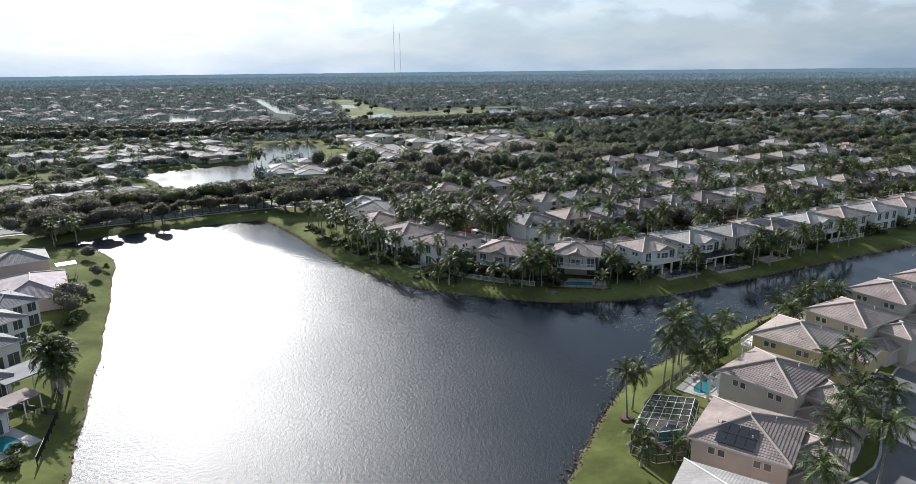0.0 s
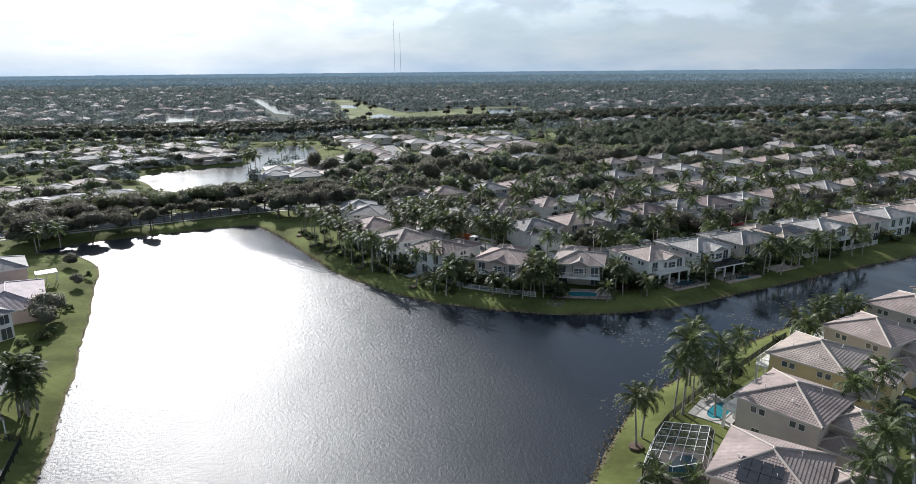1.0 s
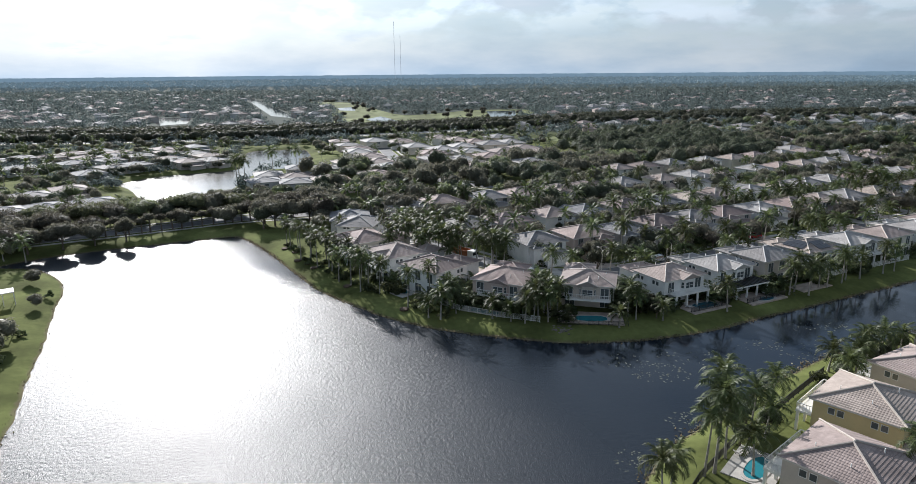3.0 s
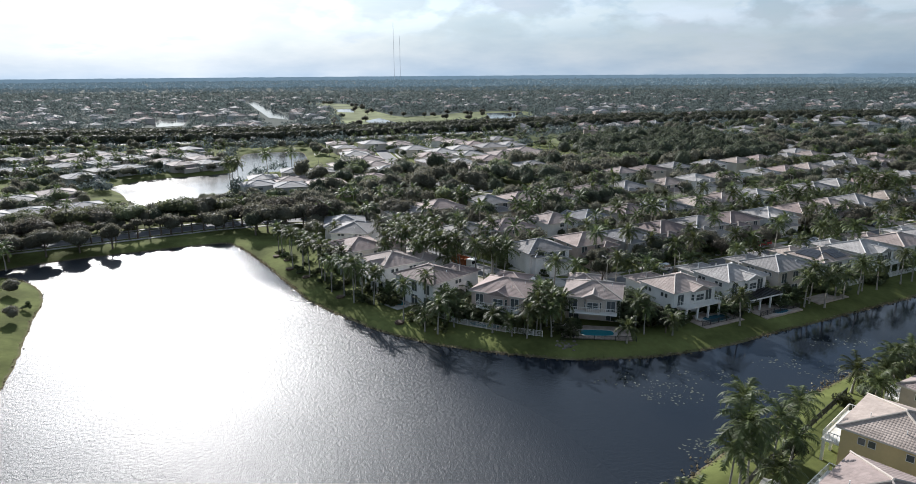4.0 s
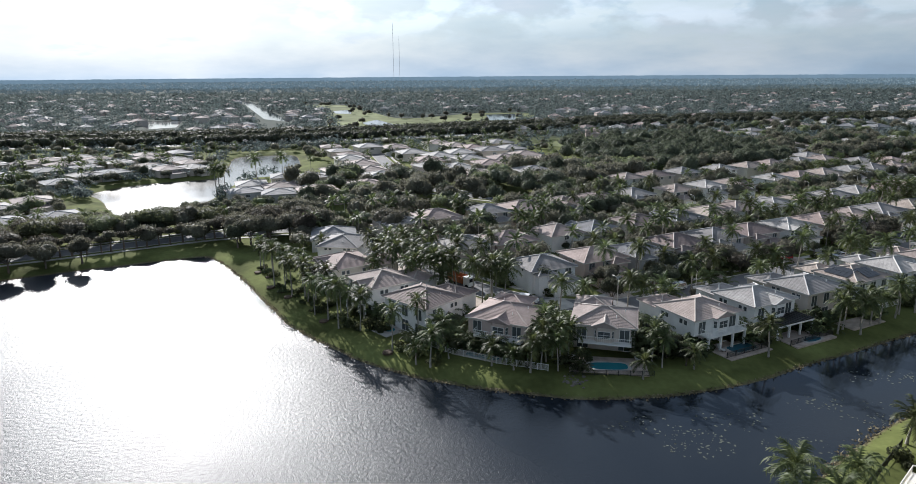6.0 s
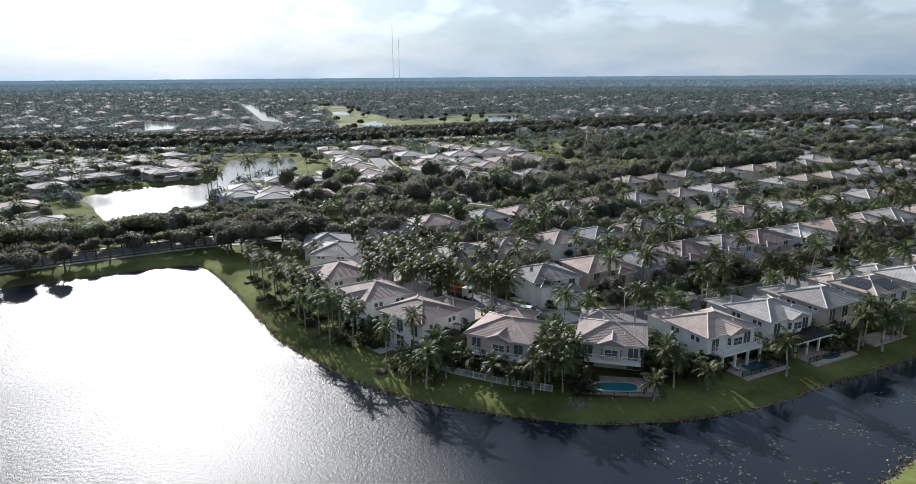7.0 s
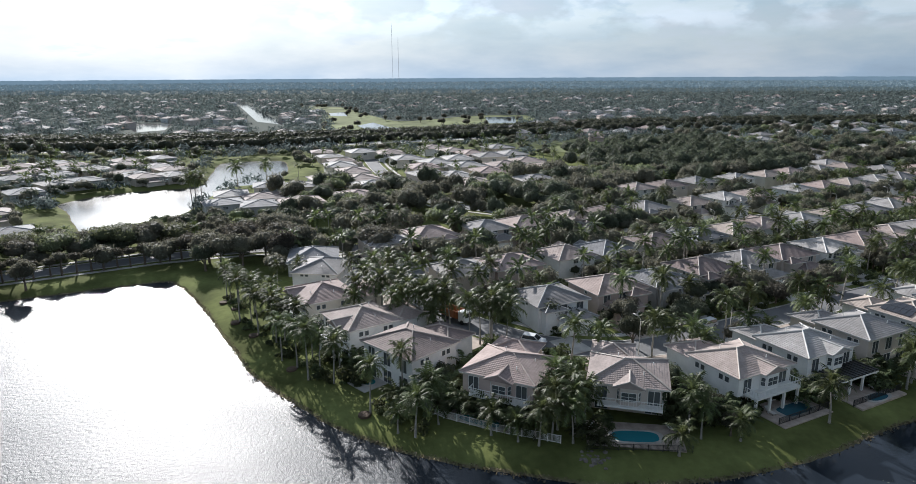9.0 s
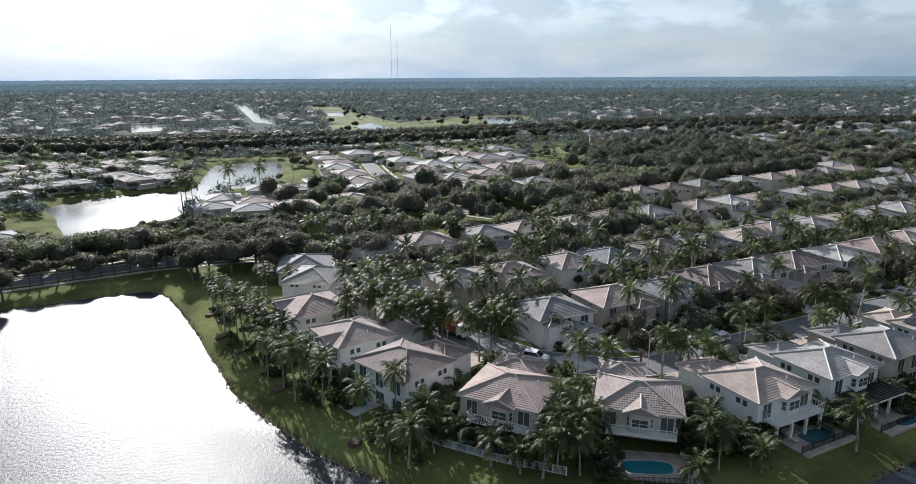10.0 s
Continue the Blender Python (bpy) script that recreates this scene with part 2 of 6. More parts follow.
# wet soil and roots show where the bank meets the water
nt = GRASS.node_tree
bs = nt.nodes["Principled BSDF"]
src = bs.inputs["Base Color"].links[0].from_socket
gp, gs, gr, gn, ga = (nt.nodes.new("ShaderNode" + k) for k in ("NewGeometry", "SeparateXYZ", "MapRange", "TexNoise", "Math"))
gn.inputs["Scale"].default_value, gn.inputs["Detail"].default_value = 0.6, 5
ga.operation = "MULTIPLY_ADD"
ga.inputs[1].default_value = -0.34
gm_ = nt.nodes.new("ShaderNodeMix")
gm_.data_type = "RGBA"
gm_.inputs["A"].default_value = (0.16, 0.13, 0.09, 1)
gr.inputs[1].default_value, gr.inputs[2].default_value = -0.22, 0.06
nt.links.new(gp.outputs["Position"], gs.inputs[0]), nt.links.new(gp.outputs["Position"], gn.inputs["Vector"])
nt.links.new(gn.outputs[0], ga.inputs[0]), nt.links.new(gs.outputs[2], ga.inputs[2]), nt.links.new(ga.outputs[0], gr.inputs[0])
nt.links.new(gr.outputs[0], gm_.inputs["Factor"]), nt.links.new(src, gm_.inputs["B"]), nt.links.new(gm_.outputs["Result"], bs.inputs["Base Color"])


# past the neighbourhoods the wooded land's grass colour turns to a darker grey-green
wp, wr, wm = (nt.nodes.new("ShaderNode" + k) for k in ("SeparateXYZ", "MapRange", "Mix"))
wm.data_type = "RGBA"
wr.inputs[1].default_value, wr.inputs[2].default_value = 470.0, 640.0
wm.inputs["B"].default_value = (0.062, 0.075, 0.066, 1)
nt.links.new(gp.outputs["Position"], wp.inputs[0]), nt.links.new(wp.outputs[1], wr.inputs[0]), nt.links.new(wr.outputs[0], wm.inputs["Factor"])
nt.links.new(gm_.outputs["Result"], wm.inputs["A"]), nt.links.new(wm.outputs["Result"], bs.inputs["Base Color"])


# ---- mesh helpers ----
class G:
    """A growing mesh: corners, faces and, for roofs, the plan in metres."""

    def __init__(self):
        self.v, self.f, self.uv, self.mi, self.slot = [], [], [], [], 0

    def face(self, pts, uv=None):
        n = len(self.v)
        self.v += [tuple(p) for p in pts]
        self.f.append(tuple(range(n, n + len(pts))))
        self.mi.append(self.slot)
        self.uv += uv or [(0.0, 0.0)] * len(pts)
        return self

    def box(self, x0, x1, y0, y1, z0, z1, m=None):
        c = [Vector((x, y, z)) for z in (z0, z1) for x, y in ((x0, y0), (x1, y0), (x1, y1), (x0, y1))]
        if m:
            c = [m @ p for p in c]
        for q in ((3, 2, 1, 0), (4, 5, 6, 7), (0, 1, 5, 4), (1, 2, 6, 5), (2, 3, 7, 6), (3, 0, 4, 7)):
            self.face([c[i] for i in q])
        return self

    def beam(self, a, b, w, h=None):
        """A bar from a to b, w wide and h deep."""
        a, b = Vector(a), Vector(b)
        d = b - a
        if d.length < 1e-6:
            return self
        m = Matrix.Translation(a) @ d.to_track_quat("X", "Z").to_matrix().to_4x4()
        h = h or w
        return self.box(0, d.length, -w / 2, w / 2, -h / 2, h / 2, m)

    def tube(self, pts, radii, n=7, cap=True):
        rings = []
        for i, (p, r) in enumerate(zip(pts, radii)):
            p = Vector(p)
            d = (Vector(pts[min(i + 1, len(pts) - 1)]) - Vector(pts[max(i - 1, 0)])).normalized()
            a = d.orthogonal().normalized() if abs(d.z) < 0.9 else Vector((1, 0, 0)) - d * d.x
            a.normalize()
            b = d.cross(a)
            rings.append([p + r * (math.cos(2 * math.pi * k / n) * a + math.sin(2 * math.pi * k / n) * b) for k in range(n)])
        base = len(self.v)
        for ring in rings:
            self.v += [tuple(p) for p in ring]
        for i in range(len(rings) - 1):
            for k in range(n):
                q = (base + i * n + k, base + i * n + (k + 1) % n, base + (i + 1) * n + (k + 1) % n, base + (i + 1) * n + k)
                self.f.append(q)
                self.mi.append(self.slot)
                self.uv += [(0.0, 0.0)] * 4
        if cap:
            self.f.append(tuple(base + (len(rings) - 1) * n + k for k in range(n)))
            self.mi.append(self.slot)
            self.uv += [(0.0, 0.0)] * n
        return self

    def prism(self, outline, z0, z1):
        n = len(outline)
        self.face([(x, y, z1) for x, y in outline])
        for i in range(n):
            (xa, ya), (xb, yb) = outline[i], outline[(i + 1) % n]
            self.face([(xa, ya, z0), (xb, yb, z0), (xb, yb, z1), (xa, ya, z1)])
        return self

    def slope(self, a, b, c, d, course=0.40, lift=0.035):
        """A tiled roof slope: eave from a to b, top from d to c, in overlapping courses."""
        a, b, c, d = (Vector(p) for p in (a, b, c, d))
        u = (b - a).normalized()
        up = ((d + c) / 2 - (a + b) / 2)
        up = (up - u * up.dot(u))
        length = up.length
        n = max(1, round(length / course))
        for i in range(n):
            s, e = i / n, (i + 1) / n
            p, q, r, t = a.lerp(d, s), b.lerp(c, s), b.lerp(c, e), a.lerp(d, e)
            lo = Vector((0, 0, lift))
            uvs = [((k - a).dot(u), length * z) for k, z in ((p, s + 0.01), (q, s + 0.01), (r, e - 0.01), (t, e - 0.01))]
            self.face([p + lo, q + lo, r, t], uvs)
            if i:
                self.face([p, q, q + lo, p + lo], [uvs[0], uvs[1], uvs[1], uvs[0]])
        return self

    def mesh(self, name, mat, smooth=False):
        me = bpy.data.meshes.new(name)
        me.from_pydata(self.v, [], self.f)
        if any(u != (0.0, 0.0) for u in self.uv):
            layer = me.uv_layers.new(name="plan")
            layer.data.foreach_set("uv", [k for u in self.uv for k in u])
        for k in mat if isinstance(mat, (list, tuple)) else (mat,):
            me.materials.append(k)
        if len(self.mi) == len(self.f) and any(self.mi):
            me.polygons.foreach_set("material_index", self.mi)
        if smooth:
            me.polygons.foreach_set("use_smooth", [True] * len(me.polygons))
        return me


def part(name, g, mat, parent, label="", smooth=False, m=None):
    """One mesh object under a thing or a part."""
    ob = new(name, g if isinstance(g, bpy.types.Mesh) else g.mesh(name, mat, smooth))
    ob.parent = parent
    if m is not None:
        ob.matrix_basis = m
    if label:
        ob["label"] = label
    return ob


def thing(name, m, label, category, group="", kind=""):
    ob = new(name)
    ob.empty_display_size = 0.5
    ob.matrix_basis = m
    return tagged(ob, label, category, group, kind)


def quads_mesh(name, centres, normals, sizes, mat, rng, aspect=1.0, core=None, corners=4):
    """Many loose leaf blades in one mesh."""
    n = len(centres)
    t = rng.normal(size=(n, 3))
    a = np.cross(normals, t)
    a /= np.linalg.norm(a, axis=1, keepdims=True) + 1e-9
    b = np.cross(normals, a)
    b /= np.linalg.norm(b, axis=1, keepdims=True) + 1e-9
    s = sizes[:, None]
    v = np.stack([centres - a * s * aspect, centres - b * s * 0.55, centres + a * s * aspect, centres + b * s * 0.55][:corners], 1).reshape(-1, 3)
    li, lt = np.arange(corners * n, dtype=np.int32), np.full(n, corners, dtype=np.int32)
    smooth = np.zeros(n, bool)
    if core is not None:
        cv, cf = core
        li = np.concatenate([li, (cf + corners * n).ravel().astype(np.int32)])
        lt = np.concatenate([lt, np.full(len(cf), 3, np.int32)])
        v, smooth = np.concatenate([v, cv]), np.concatenate([smooth, np.ones(len(cf), bool)])
    me = bpy.data.meshes.new(name)
    me.vertices.add(len(v))
    me.vertices.foreach_set("co", v.astype(np.float32).ravel())
    me.loops.add(len(li))
    me.loops.foreach_set("vertex_index", li)
    me.polygons.add(len(lt))
    me.polygons.foreach_set("loop_start", np.concatenate([[0], np.cumsum(lt)[:-1]]).astype(np.int32))
    me.polygons.foreach_set("loop_total", lt)
    me.polygons.foreach_set("use_smooth", smooth)
    me.update(calc_edges=True)
    me.materials.append(mat)
    return me


# ---- plan: water, streets, rows ----
LAND = 1.2
U27, N27 = Vector((math.cos(radians(27)), math.sin(radians(27)))), Vector((-math.sin(radians(27)), math.cos(radians(27))))


def row(u, n):
    """A place by its distance along the house rows and across them."""
    p = U27 * u + N27 * n
    return p.x, p.y


def spline(pts, closed=True, steps=5):
    n, out = len(pts), []
    for i in range(n if closed else n - 1):
        g = [Vector(pts[(i + k) % n]) if closed else Vector(pts[min(max(i + k, 0), n - 1)]) for k in (-1, 0, 1, 2)]
        for s in range(steps):
            t = s / steps
            out.append(0.5 * ((2 * g[1]) + (g[2] - g[0]) * t + (2 * g[0] - 5 * g[1] + 4 * g[2] - g[3]) * t * t
                              + (3 * g[1] - g[0] - 3 * g[2] + g[3]) * t ** 3))
    return [(p.x, p.y) for p in out] + ([] if closed else [tuple(pts[-1])])


MAIN_LAKE = spline([(-45, 50), (-52, 70), (-60, 89), (-71, 114), (-80, 134), (-90, 155), (-96, 168), (-104, 178), (-114, 184), (-124, 186),
                    (-122, 191), (-112, 199.5), (-100, 206), (-89, 211.5), (-80, 216), (-72, 218.8), (-65.5, 213.5), (-56, 200.5), (-44, 182), (-34, 166.5),
                    (-22, 154), (-14, 147), (-4, 141.5), (8, 137.3), (20, 135.2), (29, 135.2), (38, 137), (49, 141), (62, 147.5), (86, 159.5),
                    (113, 173), (170, 201), (240, 238), (255, 222), (180, 184), (107, 148.5), (90, 140.5), (75, 132.5), (61, 125.5), (49, 116.5),
                    (39, 108.5), (28, 99), (22, 91), (16, 80), (11, 69), (5, 55), (-4, 30), (-10, -60), (-30, -60)])
LAKE_2 = spline([(-160, 322), (-152, 342), (-138, 353), (-126, 359), (-116, 372), (-107, 368), (-105, 345), (-103, 318), (-102, 300), (-111, 286),
                 (-122, 272), (-134, 286), (-148, 306)])
LAKE_3 = spline([(-118, 366), (-129, 404), (-138, 446), (-122, 456), (-106, 457), (-95, 429), (-89, 398), (-90, 372), (-104, 362)])


def inside(poly, x, y):
    c, n = False, len(poly)
    for i in range(n):
        (xa, ya), (xb, yb) = poly[i], poly[i - 1]
        if (ya > y) != (yb > y) and x < (xb - xa) * (y - ya) / (yb - ya) + xa:
            c = not c
    return c


def poly_distance(poly, X, Y):
    """Distance to an outline, negative inside; arrays."""
    best, odd = np.full(X.shape, 1e9), np.zeros(X.shape, bool)
    n = len(poly)
    for i in range(n):
        (xa, ya), (xb, yb) = poly[i], poly[(i + 1) % n]
        dx, dy = xb - xa, yb - ya
        t = np.clip(((X - xa) * dx + (Y - ya) * dy) / (dx * dx + dy * dy + 1e-9), 0, 1)
        best = np.minimum(best, (X - xa - t * dx) ** 2 + (Y - ya - t * dy) ** 2)
        hitx = ((ya > Y) != (yb > Y)) & (X < dx * (Y - ya) / (dy if abs(dy) > 1e-9 else 1e-9) + xa)
        odd ^= hitx
    return np.where(odd, -1, 1) * np.sqrt(best)


# ---- ground ----
def lines(a, b, dense, step, mid, mid_step, far):
    """Grid lines: dense inside, growing outwards to far."""
    xs = list(np.arange(dense[0], dense[1], step)) + list(np.arange(dense[1], mid[1], mid_step))
    lo = list(np.arange(dense[0] - mid_step, mid[0], -mid_step)) if mid[0] < dense[0] else []
    xs = lo[::-1] + xs
    s, x = mid_step, xs[-1]
    while x < b:
        s *= 1.09
        x += s
        xs.append(x)
    s, x = mid_step, xs[0]
    while x > a:
        s *= 1.12
        x -= s
        xs.insert(0, x)
    return np.array(xs)


gx = lines(-far_x, far_x, (-128, 128), 1.3, (-170, 250), 3.0, 0) if (far_x := 5600) else None
gy = lines(-900, 5600, (40, 226), 1.3, (20, 462), 3.0, 0)
X, Y = np.meshgrid(gx, gy)
wob = np.vectorize(lambda x, y: noise.noise(Vector((x * 0.35, y * 0.35, 0))) * 0.5 + noise.noise(Vector((x * 0.08, y * 0.08, 5))) * 0.8)
near_zone = (np.abs(X) < 260) & (Y > -70) & (Y < 480)
W = np.zeros(X.shape)
W[near_zone] = wob(X[near_zone], Y[near_zone])
D = np.minimum(np.minimum(poly_distance(MAIN_LAKE, X, Y), poly_distance(LAKE_2, X, Y)), poly_distance(LAKE_3, X, Y)) + W * 0.7
k = np.clip((D + 0.3) / 7.0, 0, 1)
Z = np.where(D > -0.3, 0.02 + (LAND - 0.02) * (k * (2 - k)), np.maximum(-1.2, (D + 0.3) * 0.35))
gm = bpy.data.meshes.new("ground")
ny, nx = X.shape
gv = np.stack([X, Y, Z], -1).reshape(-1, 3)
ii = (np.arange(ny - 1)[:, None] * nx + np.arange(nx - 1)[None]).ravel()
gq = np.stack([ii, ii + 1, ii + nx + 1, ii + nx], 1).astype(np.int32)
gm.vertices.add(len(gv))
gm.vertices.foreach_set("co", gv.astype(np.float32).ravel())
gm.loops.add(gq.size)
gm.loops.foreach_set("vertex_index", gq.ravel())
gm.polygons.add(len(gq))
gm.polygons.foreach_set("loop_start", np.arange(0, gq.size, 4, dtype=np.int32))
gm.polygons.foreach_set("loop_total", np.full(len(gq), 4, dtype=np.int32))
gm.polygons.foreach_set("use_smooth", np.ones(len(gq), bool))
gm.update(calc_edges=True)
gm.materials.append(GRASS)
tagged(new("ground", gm), "flat green ground with grassy lake banks", "ground", kind="structure")


def sheet(name, outline, z, mat, label, category, kind="structure"):
    g = G().face([(x, y, z) for x, y in outline])
    return tagged(new(name, g.mesh(name, mat)), label, category, kind=kind)


sheet("water", [(-135, -70), (262, -70), (262, 245), (-135, 245)], 0.0, LAKE, "rippled dark lake glittering in low sun", "lake")
sheet("water_2", [(-168, 262), (-80, 262), (-80, 465), (-168, 465)], 0.0, CALM, "small lake shining behind the trees", "lake")
FAR_PONDS = {
    "water_3": [(-333, 728), (-342, 764), (-306, 772), (-274, 680), (-292, 658)],
    "water_4": [(-426, 1335), (-384, 1275), (-178, 742), (-221, 790), (-300, 1000)],
    "water_5": [(-101, 725), (-91, 770), (-65, 699), (-17, 682), (-20, 660), (-49, 653), (-86, 676)],
    "water_6": [(-174, 953), (-153, 981), (-138, 884), (-160, 895)],
    "water_7": [(31, 850), (68, 860), (60, 748), (32, 748)],
}
for nm, outline in FAR_PONDS.items():
    sheet(nm, outline, LAND + 0.08, POND, "far pond shining pale in the sun", "pond")
GOLF = spline([(-275, 1130), (-185, 935), (-118, 640), (-95, 610), (-20, 640), (60, 720), (90, 870), (20, 880), (-60, 790), (-110, 900), (-190, 1130)])
sheet("golf_course", GOLF, LAND + 0.03, LAWN, "pale mown fairways of a golf course", "golf course")
sheet("sports_field", spline([(62, 515), (94, 540), (104, 523), (86, 492), (68, 487)]), LAND + 0.03, LAWN, "bright mown sports field among trees", "field")


def ribbon(pts, offset_a, offset_b, z0, z1, g=None):
    """A strip along a line between two offsets, standing z1 high on z0."""
    g = g or G()
    P = [Vector((*p, 0)) for p in pts]
    edge = []
    for i, p in enumerate(P):
        d = (P[min(i + 1, len(P) - 1)] - P[max(i - 1, 0)]).normalized()
        s = Vector((-d.y, d.x, 0))
        edge.append((p + s * offset_a, p + s * offset_b))
    for (a, b), (c, d) in zip(edge, edge[1:]):
        up = Vector((0, 0, z1))
        lo = Vector((0, 0, z0))
        g.face([a + up, c + up, d + up, b + up])
        g.face([a + lo, c + lo, c + up, a + up])
        g.face([d + lo, b + lo, b + up, d + up])
    return g


STREETS = {
    "road": spline([row(420, 139), row(300, 139), row(200, 139), row(140, 139), row(112, 139), (23, 174.5), (12, 179), (2, 188), (-8, 200), (-16, 213), (-22, 228),
                    (-24, 246)], False, 4),
    "road_2": spline([row(420, 203), row(300, 203), row(150, 203), row(110, 203), row(75, 199), (-24, 246)], False, 4),
    "road_3": spline([(-170, 190), (-140, 204), (-112, 219), (-92, 231), (-75, 240), (-50, 247), (-24, 247), (0, 262), (30, 290)], False, 4),
    "road_6": spline([(-56, 470), (-52, 452), (-42, 410), (-30, 370), (-16, 336), (-4, 312), (30, 290)], False, 4),
    "road_4": spline([(40, 62), (52, 68), (62, 82), (72, 95), (92, 110), (130, 128), (200, 165)], False, 4),
}
for nm, line in STREETS.items():
    wide = 3.6
    tagged(new(nm, ribbon(line, -wide, wide, LAND, LAND + 0.04).mesh(nm, ASPHALT)), "grey asphalt residential street", "road", kind="structure")
    for sgn in (-1, 1):
        tagged(new("kerb", ribbon(line, sgn * wide, sgn * (wide + 0.3), LAND, LAND + 0.16).mesh("kerb", CONCRETE)), "pale concrete kerb", "kerb", kind="structure")
        tagged(new("pavement", ribbon(line, sgn * (wide + 2.3), sgn * (wide + 3.7), LAND, LAND + 0.12).mesh("pavement", CONCRETE)),
               "pale concrete pavement beside the street", "pavement", kind="structure")


# ---- what is already taken, for planting ----
TAKEN = []          # circles (x, y, r) of houses, pools and decks


def near_line(x, y, pts, r):
    for (xa, ya), (xb, yb) in zip(pts, pts[1:]):
        dx, dy = xb - xa, yb - ya
        t = min(1, max(0, ((x - xa) * dx + (y - ya) * dy) / (dx * dx + dy * dy + 1e-9)))
        if (x - xa - t * dx) ** 2 + (y - ya - t * dy) ** 2 < r * r:
            return True
    return False


def shore(x, y):
    """Distance from the nearest water, negative in it."""
    q = np.array([x]), np.array([y])
    return float(min(poly_distance(p, *q)[0] for p in (MAIN_LAKE, LAKE_2, LAKE_3)))


def is_free(x, y, r=2.0, road=4.5, bank=4.0):
    if any((x - a) ** 2 + (y - b) ** 2 < (c + r) ** 2 for a, b, c in TAKEN):
        return False
    if road and any(near_line(x, y, p, road) for p in STREETS.values()):
        return False
    return bank is None or shore(x, y) > bank


# ---- houses ----
ROOFS = {n: roof_material("tile_" + n, c) for n, c in {
    "rose": (0.330, 0.257, 0.237), "brown": (0.220, 0.174, 0.163), "grey": (0.268, 0.252, 0.246), "tan": (0.335, 0.274, 0.251), "pale": (0.360, 0.340, 0.328),
    "taupe": (0.318, 0.266, 0.246), "slate": (0.195, 0.194, 0.203), "sand": (0.370, 0.308, 0.272), "mauve": (0.33, 0.275, 0.295)}.items()}
CAPS = {n: material("cap_" + n, tuple(min(0.7, c * 1.05) for c in col), 0.75, var=0.15) for n, col in {
    "rose": (0.334, 0.273, 0.246), "brown": (0.299, 0.255, 0.229), "grey": (0.352, 0.343, 0.339), "tan": (0.370, 0.326, 0.290), "pale": (0.440, 0.431, 0.414),
    "taupe": (0.352, 0.312, 0.282), "slate": (0.282, 0.290, 0.299), "sand": (0.396, 0.352, 0.308), "mauve": (0.35, 0.30, 0.32)}.items()}
STUCCO = {n: material("stucco_" + n, c, 0.9, var=0.1, scale=0.4, fine=3, bump=0.2) for n, c in {
    "pink": (0.56, 0.45, 0.40), "white": (0.74, 0.73, 0.71), "cream": (0.66, 0.61, 0.53), "yellow": (0.62, 0.50, 0.27), "beige": (0.55, 0.485, 0.43),
    "grey": (0.50, 0.49, 0.48), "mauve": (0.48, 0.40, 0.40)}.items()}


def hip(house, x, y, w, d, z, roof, pitch=0.34, name="roof", over=0.5, course=0.40, caps=True):
    """A hipped tile roof over a w by d block, with its eave board and light cap tiles."""
    w, d = w + 2 * over, d + 2 * over
    h = min(w, d) / 2 * pitch
    k = (w - d) / 2 if w > d else 0
    j = (d - w) / 2 if d > w else 0
    a, b, c, e = (x - w / 2, y - d / 2, z), (x + w / 2, y - d / 2, z), (x + w / 2, y + d / 2, z), (x - w / 2, y + d / 2, z)
    r0, r1 = (x - k, y - j, z + h), (x + k, y + j, z + h)
    g = G()
    if k or not j:
        g.slope(a, b, r1, r0, course), g.slope(b, c, r1, r1, course), g.slope(c, e, r0, r1, course), g.slope(e, a, r0, r0, course)
        hips = ((a, r0), (e, r0), (b, r1), (c, r1))
    else:
        g.slope(a, b, r0, r0, course), g.slope(b, c, r1, r0, course), g.slope(c, e, r1, r1, course), g.slope(e, a, r0, r1, course)
        hips = ((a, r0), (b, r0), (e, r1), (c, r1))
    lines_ = hips + (((r0, r1),) if (k or j) else ())
    if LITE[0]:
        g.slot = 1
        for p, q in lines_:
            g.tube([Vector(p) + Vector((0, 0, 0.07)), Vector(q) + Vector((0, 0, 0.07))], [0.16, 0.16], 5)
        g.slot = 2
        g.box(x - w / 2 + 0.04, x + w / 2 - 0.04, y - d / 2 + 0.04, y + d / 2 - 0.04, z - 0.22, z + 0.02)
        return part(name, g, (ROOFS[roof], CAPS[roof], TRIM), house)
    ob = part(name, g, ROOFS[roof], house)
    part("eave_board", G().box(x - w / 2 + 0.04, x + w / 2 - 0.04, y - d / 2 + 0.04, y + d / 2 - 0.04, z - 0.22, z + 0.02), TRIM, ob)
    if caps:
        for p, q in lines_:
            p, q = Vector(p) + Vector((0, 0, 0.07)), Vector(q) + Vector((0, 0, 0.07))
            part("ridge_cap", G().tube([p, p.lerp(q, 0.5), q], [0.15, 0.15, 0.15], 6), CAPS[roof], ob)
    return ob


LITE = [False]      # houses farther off have their panes and cap tiles joined to the frame and roof


